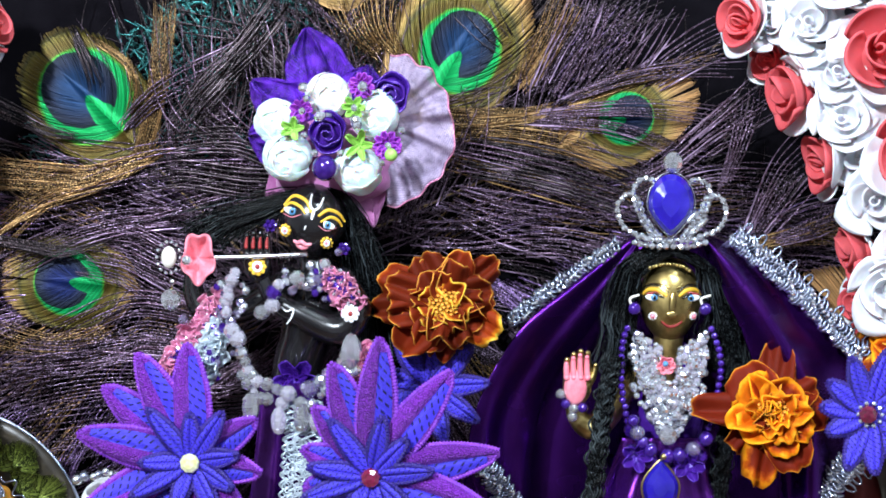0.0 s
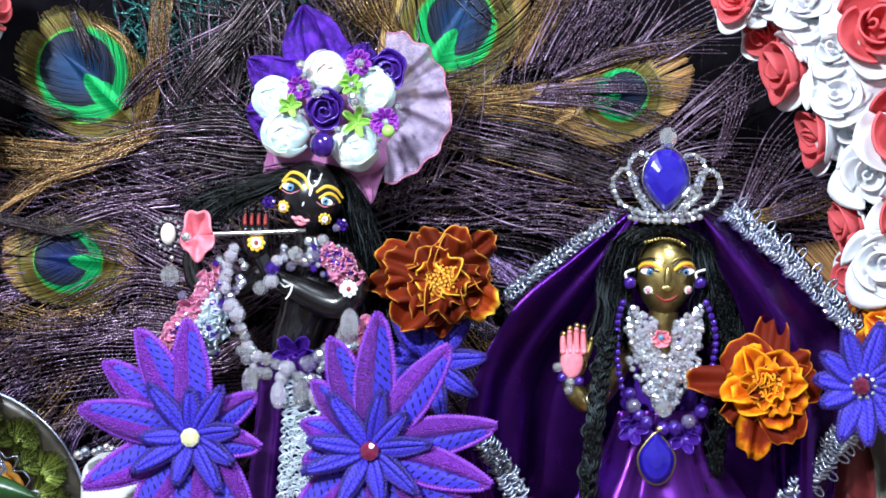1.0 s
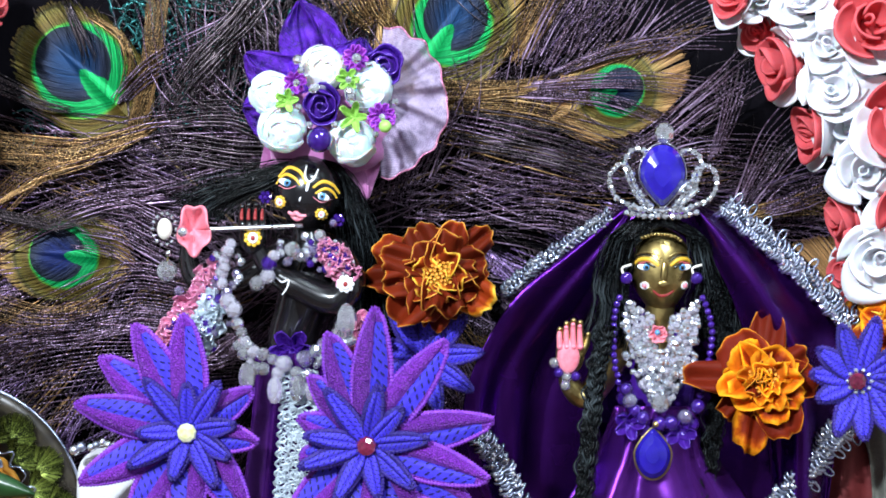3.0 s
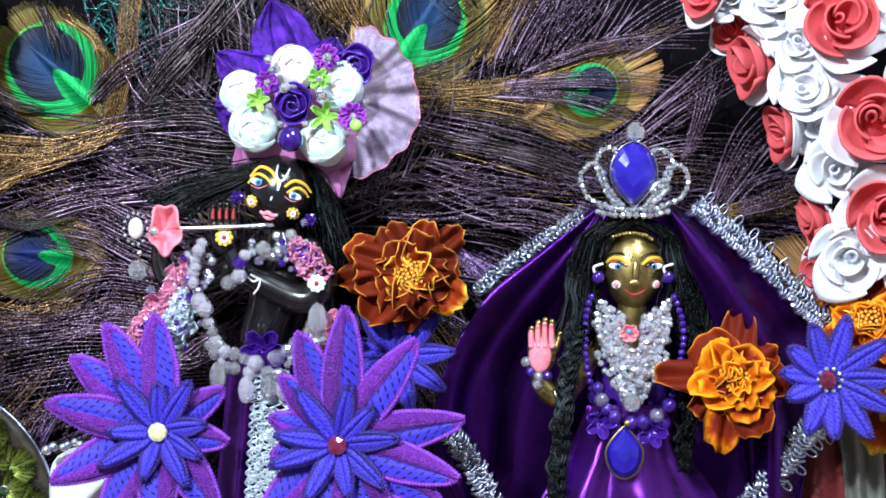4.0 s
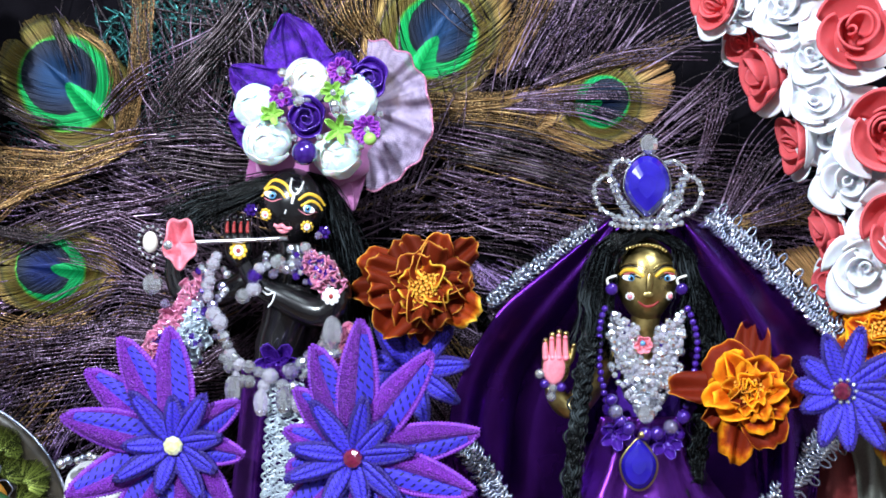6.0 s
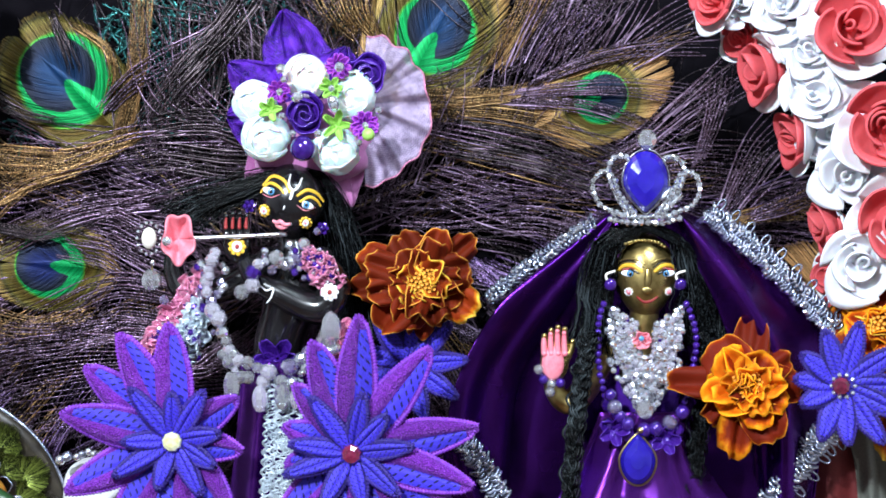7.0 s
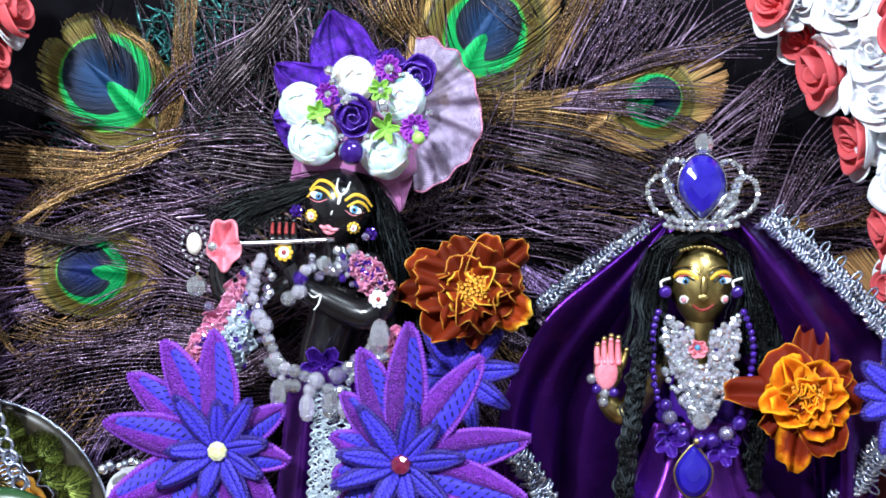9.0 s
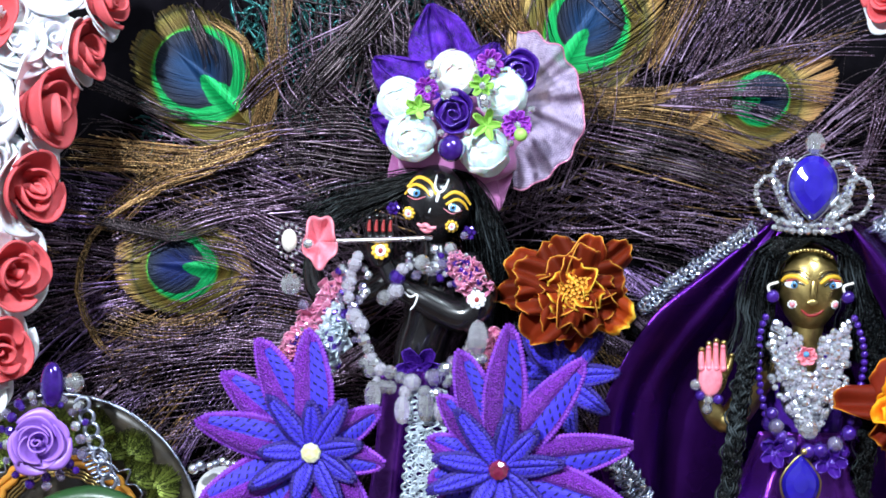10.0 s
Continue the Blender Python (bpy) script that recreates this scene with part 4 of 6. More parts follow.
for k, (a, ln) in enumerate(((75, 112), (108, 100), (35, 118), (142, 88), (172, 82), (205, 78), (248, 100), (275, 100), (305, 118), (335, 118), (2, 118))):
    stitched_petal(ln * U, 36 * U, 0.0020, "inner_petal", STITCH_SMALL, CORD_DARK, small_flower, a, 8, 0.0006 * (k % 2))
faceted("centre_stone", 16 * U, RUBY, small_flower, (-0.001, 0, 0.0045), (1, 1, 0.7), "dark pink centre stone")
for k in range(10):
    faceted("rhinestone", 4.5 * U, RHINESTONE, small_flower, (19 * U * math.cos(k * 0.6283), 19 * U * math.sin(k * 0.6283), 0.0040))


# ---- marigolds ----
def ruffled_petal(rng, length, width, ruffle, curl, blunt=0.42):
    nu, nv = 10, 13
    p = np.zeros((nu, nv, 3))
    ph, fr = rng.uniform(0, 6), rng.uniform(4.0, 7.0)
    for i, h in enumerate(np.linspace(0, 1, nu)):
        w = width * (0.22 + 0.78 * min(1, h * 1.5) ** 0.8)
        for j, a in enumerate(np.linspace(-1, 1, nv)):
            reach = 1 - blunt * (1 - math.sqrt(max(0.0, 1 - abs(a) ** 2.6))) + 0.03 * math.sin(a * fr * 1.7 + ph)
            p[i, j] = (length * h * reach, a * w / 2, curl * length * h * h + ruffle * h * h * math.sin(a * fr + ph) + 0.25 * width * (1 - h) * a * a + 0.12 * width * a * a)
    return shell(p, 0.0005)


def marigold(u, v, y, rings, mats, centre, seed, label, tip, turn, scale=1.0):
    rng = random.Random(seed)
    top = thing("marigold", facing(u, v, y, tip, turn, rng.uniform(0, 360), 1.0), label, "flower", "marigold flowers")
    for n, length, width, tilt, z, ruffle, curl, mi in rings:
        for k in range(n):
            vv, ff, uv = ruffled_petal(rng, length * rng.uniform(0.72, 1.16) * U * scale, width * rng.uniform(0.75, 1.25) * U * scale, ruffle * rng.uniform(0.7, 1.3), curl + rng.uniform(-0.1, 0.1))
            ob = link_mesh("petal", vv, ff, mats[mi if rng.random() < 0.85 else (mi + 1) % len(mats)], top, "", uv)
            ob.matrix_basis = pose(0, 0, (z + rng.uniform(-1, 1) * 0.0008) * scale, 0, 0, 360 * (k + rng.uniform(-0.22, 0.22)) / n + z * 9000) @ pose(0, 0, 0, rng.uniform(-18, 18), -tilt + rng.uniform(-11, 11), 0)
    vv, ff = ball(22 * U * scale, 10, 6, (1, 1, 0.8))
    core = link_mesh("flower_core", vv, ff, centre, top)
    core.matrix_basis = Matrix.Translation((0, 0, 0.004 * scale))
    for k in range(46):
        r, a = math.sqrt((k + 0.5) / 46) * 29 * U * scale, k * 2.4
        pts = [(r * 0.7 * math.cos(a), r * 0.7 * math.sin(a), 0.006 * scale), (r * math.cos(a), r * math.sin(a), (0.0145 - r * 0.35) * scale + rng.uniform(-1, 1) * 0.0007)]
        tv, tf = tube(pts, [0.0006 * scale, 0.00105 * scale], 5)
        link_mesh("floret", tv, tf, centre, top)
    return top


FLORET = stuff("orange_florets", (0.66, 0.20, 0.01), (0.86, 0.40, 0.04), 0.6, grain=900, bump=0.3)
marigold(756, 508, -0.004, ((10, 118, 74, -4, 0.0, 0.0040, -0.14, 0), (8, 100, 68, 12, 0.0024, 0.0042, -0.06, 0), (7, 80, 58, 24, 0.0046, 0.0042, 0.0, 0), (6, 60, 50, 20, 0.0064, 0.0030, 0.0, 1), (6, 40, 34, 26, 0.0078, 0.0018, 0.0, 1)), (RUST, RUST_GOLD), FLORET, 5, "rust-brown marigold with gold-edged ruffled petals beside the doll", 6, -4, 0.93)
marigold(1322, 694, -0.012, ((8, 124, 88, 0, 0.0, 0.0034, -0.08, 2), (6, 98, 74, 14, 0.0025, 0.0032, -0.05, 0), (4, 84, 60, 24, 0.0034, 0.0030, 0.0, 1), (8, 56, 44, 44, 0.0045, 0.0024, 0.10, 1), (8, 42, 34, 62, 0.0055, 0.0020, 0.15, 1)), (ORANGE, ORANGE_PALE, DEEP_RUST), FLORET, 8, "orange marigold with rust-streaked golden petals on the cape", 10, -2, 0.9)
marigold(1566, 598, 0.0, ((8, 112, 80, 6, 0.0, 0.0022, -0.10, 0), (7, 90, 72, 22, 0.0025, 0.0022, -0.05, 1), (6, 56, 48, 46, 0.0045, 0.0020, 0.10, 1)), (RUST_GOLD, ORANGE), FLORET, 9, "orange marigold half hidden by a fabric flower", 26, -14)
marigold(1610, 690, 0.004, ((8, 118, 80, 6, 0.0, 0.0022, -0.10, 0), (7, 90, 72, 22, 0.0025, 0.0022, -0.05, 0), (6, 56, 48, 46, 0.0045, 0.0020, 0.10, 1)), (RUST_GOLD, ORANGE), FLORET, 10, "red-orange marigold at the edge of the cape", -6, -10)


# ---- the flute-playing doll: one painted mesh ----
def limb(heap, pts, radii, y, slot=0, sides=14, n=22, flat=1.0):
    p = line(pts, y, n)
    r = np.interp(np.linspace(0, 1, n), np.linspace(0, 1, len(radii)), radii) * U
    v, f = tube(p, r, sides, flat=flat)
    heap.add(v, f, slot)
    for end, rr in ((p[0], r[0]), (p[-1], r[-1])):
        v, f = ball(rr, 12, 8, (1, 1, 1), end)
        heap.add(v, f, slot)


def skull(uc, vc, yc, a, b, d):
    """A head as an egg; returns its mesh and a way to lay marks on it."""
    c = spot(uc, vc, yc)
    v, f = [], []
    bv, bf = ball(1.0, 32, 24)
    for x, y, z in bv:
        chin = 1 - 0.32 * max(0, -z) ** 1.4
        v.append((c.x + x * a * U * chin, c.y + y * d * U, c.z + z * b * U))

    def on(u, vv, lift=0.0004):
        x, z = (u - uc) / a, (vc - vv) / b
        chin = 1 - 0.32 * max(0, -z) ** 1.4
        g = max(0.02, 1 - (x / chin) ** 2 - z * z)
        y = -math.sqrt(g)
        return np.array([c.x + x * a * U, c.y + y * d * U - lift, c.z + z * b * U])

    return (v, bf), on


def stroke(heap, on, pts, width, slot, lift=0.0001, n=14):
    p = bezier([(q[0], q[1], 0) for q in pts], n)
    places = np.array([on(q[0], q[1], lift) for q in p])
    taper = 0.45 + 0.55 * np.sin(np.linspace(0.12, 1, n) * math.pi * 0.92)
    v, f = tube(places, width * U * taper, 6, flat=0.45)
    heap.add(v, f, slot)


def dab(heap, on, u, v, w, h, slot, lift=0.0001, lean=0.0):
    c = on(u, v, lift)
    bv, bf = ball(1.0, 14, 8)
    ca, sa = math.cos(lean), math.sin(lean)
    heap.add([(c[0] + (x * w * ca + z * h * sa) * U, c[1] + y * 0.0006, c[2] + (-x * w * sa + z * h * ca) * U) for x, y, z in bv], bf, slot)


def daisy(heap, on, u, v, r, mid, slots):
    for k in range(9):
        a = k * 2 * math.pi / 9
        dab(heap, on, u + r * math.cos(a), v + r * math.sin(a), r * 0.36, r * 0.36, slots[0], 0.0006)
    dab(heap, on, u, v, r * 0.76, r * 0.82, slots[1], 0.0014)
    dab(heap, on, u, v, r * 0.34, r * 0.38, slots[2], 0.0020)


K_MATS = [ENAMEL, YELLOW, WHITE, RED, IRIS, PINK]
doll = Heap()
(hv, hf), on = skull(521, 367, 0.008, 60, 68, 52)
doll.add(hv, hf)
lean = 0.34
stroke(doll, on, [(474, 338), (492, 322), (514, 330), (524, 350)], 3.5, 1)
stroke(doll, on, [(470, 350), (486, 334), (504, 340), (514, 352)], 3.0, 1)
stroke(doll, on, [(536, 356), (552, 346), (568, 352), (578, 366)], 3.5, 1)
stroke(doll, on, [(540, 366), (556, 358), (568, 364), (574, 374)], 3.0, 1)
for (u, v), w in (((490, 348), 15), ((551, 371), 14)):
    dab(doll, on, u, v, w, 6.4, 2, 0.0003, lean)
    dab(doll, on, u + 1, v, 6.0, 6.5, 4, 0.0008, lean)
    dab(doll, on, u + 1, v, 2.8, 3.2, 0, 0.0013, lean)
for pts in ([(474, 352), (490, 358), (507, 353)], [(536, 372), (550, 381), (566, 376)]):
    stroke(doll, on, pts, 0.9, 5, 0.0003)
stroke(doll, on, [(524, 318), (522, 336), (529, 346), (538, 340), (544, 324)], 2.4, 2, 0.0005)
stroke(doll, on, [(529, 346), (525, 362)], 3.2, 2, 0.0005, 6)
dab(doll, on, 513, 384, 8, 10, 0, -0.0008, lean)
dab(doll, on, 514, 376, 1.6, 4.5, 2, 0.0008, lean)
stroke(doll, on, [(492, 398), (500, 402), (507, 400), (514, 405), (524, 404)], 4.2, 5, 0.0004)
stroke(doll, on, [(497, 404), (507, 410), (518, 408)], 4.6, 5, 0.0004)
daisy(doll, on, 477, 381, 8.5, 0, (1, 2, 5))
daisy(doll, on, 549, 402, 8, 0, (1, 2, 5))
limb(doll, [(520, 420), (526, 470), (528, 520), (508, 580), (494, 640), (500, 760), (500, 1100), (500, 1500)], [24, 40, 60, 46, 44, 40, 38, 40], 0.012)
limb(doll, [(574, 470), (596, 520), (568, 556), (500, 528), (452, 500), (430, 460)], [24, 29, 30, 24, 17, 13], -0.004)
limb(doll, [(480, 470), (400, 520), (335, 525), (312, 490), (314, 440)], [24, 24, 22, 18, 14], 0.004)
palm = lambda u, v, lift=0.0: np.array(spot(u, v, -0.012 - lift))
v, f = ball(1.0, 14, 10)
c = spot(423, 440, -0.007)
doll.add([(c.x + x * 24 * U, c.y + y * 12 * U, c.z + z * 34 * U) for x, y, z in v], f)
for k, u in enumerate((404, 416, 428, 440)):
    limb(doll, [(u + 2, 425), (u, 408), (u + 1, 392 - 4 * (k in (1, 2)))], [7.5, 6.5, 5], -0.009, 0, 8, 8)
    limb(doll, [(u, 412), (u, 404), (u + 1, 396)], [3.2, 3.0, 2.0], -0.0118, 3, 8, 6)
flat = lambda u, v, lift=0.0: np.array(spot(u, v, -0.0118 - lift))
daisy(doll, flat, 424, 446, 12, 0, (1, 2, 3))
flat2 = lambda u, v, lift=0.0: np.array(spot(u, v, -0.0128 - lift))
daisy(doll, flat2, 588, 527, 12, 0, (2, 2, 3))
stroke(doll, lambda u, v, l: np.array(spot(u, v, -0.0105 - l)), [(466, 516), (476, 524), (488, 520), (484, 536), (476, 546)], 1.8, 2)
tagged(doll.done("flute_player_doll", K_MATS), "glossy black enamelled doll with painted brows playing a flute", "doll")


def hair(paths, material, seed, n, spread, y, r, name="doll_wig", label=""):
    rng = random.Random(seed)
    specs = []
    for path, share, w0, w1 in paths:
        for _ in range(int(n * share)):
            o, d = rng.gauss(0, 0.5), rng.uniform(-1, 1)
            pts = []
            for k, q in enumerate(path):
                w = w0 + (w1 - w0) * k / (len(path) - 1)
                pts.append(spot(q[0] + o * w + rng.gauss(0, spread), q[1] + o * w * 0.45 + rng.gauss(0, spread), y + (q[2] if len(q) > 2 else 0) + d * 0.006))
            specs.append((pts, r * rng.uniform(0.7, 1.2)))
    return tagged(strands(specs, 3, 9).done(name, material), label, "hair")


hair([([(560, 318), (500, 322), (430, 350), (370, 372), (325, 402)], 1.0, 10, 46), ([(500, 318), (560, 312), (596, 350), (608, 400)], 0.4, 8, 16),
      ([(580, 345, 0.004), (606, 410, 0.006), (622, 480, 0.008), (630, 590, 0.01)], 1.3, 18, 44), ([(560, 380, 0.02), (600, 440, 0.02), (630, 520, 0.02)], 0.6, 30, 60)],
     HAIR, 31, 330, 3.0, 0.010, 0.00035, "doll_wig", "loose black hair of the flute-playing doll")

fl = thing("flute", Matrix(), "thin silver flute held at the doll's mouth", "flute")
tv, tf = tube(line([(340, 431), (425, 428), (512, 424)], -0.014, 10), 4.2 * U, 12)
link_mesh("flute_tube", tv, tf, CHROME, fl)
for u in (458, 470, 482, 494):
    smooth_bead("finger_hole", 1.6 * U, ENAMEL, fl, spot(u, 426, -0.0152))

charm = thing("flower_charm", Matrix(), "pink enamel flower with pearl and crystal drops at the flute's end", "charm")
pv = np.zeros((9, 41, 3))
for i, h in enumerate(np.linspace(0, 1, 9)):
    for j, a in enumerate(np.linspace(0, 2 * math.pi, 41)):
        r = h * (1 + 0.12 * math.sin(5 * a))
        s = spot(316 + 28 * r * math.cos(a) + 4, 432 + 44 * r * math.sin(a), -0.009 - 0.009 * h ** 1.6 + 0.0016 * math.sin(5 * a) * h * h)
        pv[i, j] = s
v, f, uv = shell(pv, 0.0008)
link_mesh("enamel_petal", v, f, PINK, charm, "coral pink enamel petal")
faceted("crystal", 9 * U, RHINESTONE, charm, spot(300, 436, -0.019), (1, 1, 1))
smooth_bead("pearl", 14 * U, PEARL, charm, spot(268, 431, -0.014), (0.95, 0.8, 1.35))
for k in range(14):
    a = k * 2 * math.pi / 14
    faceted("rhinestone", 3.6 * U, RHINESTONE, charm, spot(268 + 21 * math.cos(a), 431 + 28 * math.sin(a), -0.012))
faceted("crystal_drop", 18 * U, CRYSTAL, charm, spot(272, 505, -0.013), (1, 0.8, 1.05), "clear faceted drop")
smooth_bead("cap", 6 * U, CHROME, charm, spot(275, 474, -0.013))
faceted("small_crystal", 9 * U, CRYSTAL_LILAC, charm, spot(294, 540, -0.012))
tv, tf = tube(line([(275, 474), (273, 490)], -0.013, 4), 1.6 * U, 6)
link_mesh("wire_loop", tv, tf, GOLD, charm)


# ---- headdress ----
hd = thing("headdress", Matrix(), "floral headdress of violet organza, silk roses and beads", "headdress")
v, f = ball(1.0, 28, 18)
c = spot(556, 262, 0.016)
heap = Heap()
heap.add([(c.x + x * (108 + 8 * math.sin(9 * math.atan2(z, x))) * U, c.y + y * 46 * U, c.z + z * (82 + 5 * math.sin(7 * math.atan2(z, x))) * U) for x, y, z in v], f)
heap.done("turban_cloth", MAUVE, hd, "mauve cloth base")


def cloth_leaf(name, base, tip, width, y, material, fold, seed, label=""):
    """A pointed piece of stiff cloth with folds, from base to tip in the layout."""
    rng = random.Random(seed)
    nu, nv = 22, 51
    b, t = np.array(base, float), np.array(tip, float)
    d = t - b
    s = np.array([-d[1], d[0]]) / np.linalg.norm(d)
    p = np.zeros((nu, nv, 3))
    ph = rng.uniform(0, 6)
    for i, h in enumerate(np.linspace(0, 1, nu)):
        w = width * (1 - h**1.9) * (0.88 + 0.16 * math.sin(8 * h + ph)) + 5
        for j, a in enumerate(np.linspace(-1, 1, nv)):
            q = b + d * h + s * a * w
            q = q + 13 * h * (1 - h**3) * np.array([math.sin(9 * a + ph), math.cos(7 * a + ph)])
            p[i, j] = spot(q[0], q[1], y + fold * (math.sin(a * 5.5 + ph + 2 * h) + 0.5 * math.sin(a * 13 + ph * 2 - 5 * h) + 0.28 * math.sin(a * 27 + 9 * h + ph) * h) * (1 - 0.4 * h) - 0.004 * h * (1 - a * a) + 0.0030 * noise.noise(Vector((2.6 * a, 3.0 * h, ph))) + 0.0014 * noise.noise(Vector((6.5 * a, 7.0 * h, ph + 3))))
    v, f, uv = shell(p, 0.0003)
    return link_mesh(name, v, f, material, hd, label, uv)


cloth_leaf("organza_leaf", (560, 190), (505, 26), 100, 0.016, ORGANZA, 0.0034, 1, "stiff violet organza leaf")
cloth_leaf("organza_leaf", (530, 200), (410, 120), 92, 0.014, ORGANZA, 0.0022, 2)
cloth_leaf("organza_leaf", (520, 220), (406, 214), 84, 0.018, ORGANZA, 0.0020, 3)
cloth_leaf("organza_leaf", (590, 180), (618, 92), 74, 0.014, ORGANZA, 0.0020, 4)
cloth_leaf("cloth_tail", (590, 290), (626, 376), 46, 0.018, MAUVE, 0.0016, 5)
cloth_leaf("cloth_tail", (500, 270), (440, 330), 44, 0.016, MAUVE, 0.0016, 6)
nu, nv = 16, 90
p = np.zeros((nu, nv, 3))
for i, h in enumerate(np.linspace(0, 1, nu)):
    for j, a in enumerate(np.linspace(radians(84), radians(-86), nv)):
        r = (26 + 108 * h) * (1 + 0.09 * h * noise.noise(Vector((a * 3.2, 0.3, 7.1))) + 0.02 * h * math.sin(a * 17)) * (1 - 0.05 * math.sin(a))
        p[i, j] = spot(642 + r * 0.92 * math.cos(a), 196 - r * math.sin(a), 0.012 + (0.0034 * math.sin(a * 9 + 1.8 * math.sin(a * 2.3) + 2 * h) + 0.0026 * noise.noise(Vector((a * 6, 2.2 * h, 1.7))) + 0.0008 * math.sin(a * 29)) * h)
v, f, uv = shell(p, 0.0003)
link_mesh("organza_fan", v, f, ORGANZA_PINK, hd, "pleated pale pink organza fan", uv)
tv, tf = tube(p[-1], 1.6 * U, 6)
link_mesh("fan_hem", tv, tf, ROSE_PINK, hd)


def silk_ball(u, v, y, r, material, seed):
    """A closed silk bud: thin petals that hug a round core, with wavy lips."""
    rng = random.Random(seed)
    m = facing(u, v, y, rng.uniform(-14, 14), rng.uniform(-16, 16), rng.uniform(0, 360), r * U)
    bv, bf = ball(0.90, 24, 16, (1, 1, 0.85))
    link_mesh("bud_core", bv, bf, material, hd).matrix_basis = m
    for k in range(8):
        ph0, layer, off = k * 2.4 + rng.uniform(-0.3, 0.3), 0.93 + 0.022 * (7 - k), rng.uniform(0, 20)
        end = 0.12 + 0.10 * (7 - k) if k > 2 else 0.75
        p = np.zeros((13, 15, 3))
        for i, h in enumerate(np.linspace(0, 1, 13)):
            for j, a in enumerate(np.linspace(-1, 1, 15)):
                stop = end + 0.42 * abs(a) ** 2 + 0.16 * noise.noise(Vector((2.2 * a, off, 0.5)))
                th = 1.75 + (stop - 1.75) * h
                rr = layer * (1 + 0.03 * h**5 + 0.10 * noise.noise(Vector((2.4 * a + off, 2.4 * h, 1.0))))
                ph = ph0 + a * (1.15 + 0.2 * h)
                p[i, j] = (rr * math.sin(th) * math.cos(ph), rr * math.sin(th) * math.sin(ph), 0.88 * rr * math.cos(th))
        pv, pf, puv = shell(p, 0.025)
        link_mesh("silk_petal", pv, pf, material, hd, "", puv).matrix_basis = m


for n, (u, v, r, m) in enumerate(((476, 252, 40, SILK_WHITE), (600, 275, 39, SILK_WHITE), (456, 190, 36, SILK_WHITE), (546, 146, 37, SILK_CREAM), (628, 178, 40, SILK_WHITE))):
    silk_ball(u, v, -0.002, r, m, n + 3)


def ribbon_rose(u, v, y, r, spin):
    p = []
    turns = 3.3
    for k in np.linspace(0, 1, 90):
        a = spin + k * turns * 2 * math.pi
        p.append((a, 3 + (r - 3) * k, k))
    grid = np.zeros((90, 4, 3))
    for i, (a, rad, k) in enumerate(p):
        wob = 1 + 0.11 * math.sin(a * 2.6) + 0.05 * math.sin(a * 5.3)
        for j, h in enumerate((0, 0.33, 0.66, 1.0)):
            rr = rad * wob * (0.86 + 0.24 * h)
            grid[i, j] = spot(u + rr * math.cos(a), v - rr * math.sin(a), y + 0.004 - 0.008 * h * (1.05 - 0.55 * k))
    v2, f, uv = shell(grid, 0.0007)
    link_mesh("ribbon_rose", v2, f, SATIN_ROSE, hd, "coiled violet satin rose", uv)
    silk = ball(r * 0.8 * U, 12, 8, (1, 0.4, 1), spot(u, v, y + 0.004))
    link_mesh("rose_core", silk[0], silk[1], SATIN_ROSE, hd)


ribbon_rose(543, 212, -0.010, 36, 0.4)
ribbon_rose(655, 142, -0.004, 38, 2.0)


def blossom(u, v, y, n, r, w, material, name, seed, parent=None):
    rng = random.Random(seed)
    for k in range(n):
        vv, ff, uv = ruffled_petal(rng, r * U, w * U, 0.0005, 0.3, 0.5)
        ob = link_mesh(name, vv, ff, material, parent or hd, "", uv)
        ob.matrix_basis = facing(u, v, y, 0, 0, 360 * k / n + rng.uniform(-10, 10)) @ pose(0, 0, 0, 0, -24, 0)


blossom(500, 172, -0.008, 9, 25, 12, MAGENTA, "magenta_petal", 1)
blossom(606, 128, -0.008, 10, 28, 12, MAGENTA, "magenta_petal", 2)
blossom(652, 232, -0.010, 10, 31, 14, MAGENTA, "magenta_petal", 3)
blossom(592, 166, -0.012, 6, 26, 11, LEAF, "green_leaf", 4)
blossom(485, 204, -0.010, 5, 26, 12, LEAF, "green_leaf", 5)
blossom(602, 232, -0.008, 5, 34, 12, LEAF, "green_leaf", 6)
smooth_bead("glass_bead", 22 * U, VIOLET_PEARL, hd, spot(541, 272, -0.014), (1, 0.8, 1))
smooth_bead("green_bead", 11 * U, LEAF, hd, spot(657, 248, -0.020))
for u, v in ((500, 172), (606, 128), (652, 232), (592, 166), (502, 131), (508, 150), (504, 215), (530, 182), (595, 188), (597, 196), (523, 246), (568, 246), (675, 205), (640, 262), (536, 180)):
    faceted("rhinestone", (9 if v < 135 or 180 < v < 200 else 6.5) * U, RHINESTONE, hd, spot(u, v, -0.018))


# ---- strings of beads on the flute player ----
def bead_string(name, pts, y, sizes, mats, step, label, jitter=2.0, seed=1, bead_name="bead", parent=None, gem=True):
    rng = random.Random(seed)
    top = parent or thing(name, Matrix(), label, "necklace")
    p = bezier([(*q[:2], q[2] if len(q) > 2 else 0.0) for q in pts], 400)
    seg = np.r_[0, np.cumsum(np.linalg.norm(np.diff(p[:, :2], axis=0), axis=1))]
    at = 0.0
    while at < seg[-1]:
        u, v, dy = (np.interp(at, seg, p[:, k]) for k in range(3))
        r = rng.choice(sizes)
        (faceted if gem else smooth_bead)(bead_name, r * U, rng.choice(mats), top, spot(u + rng.gauss(0, jitter), v + rng.gauss(0, jitter), y + dy + rng.gauss(0, 0.0006)))
        at += step * r
    return top


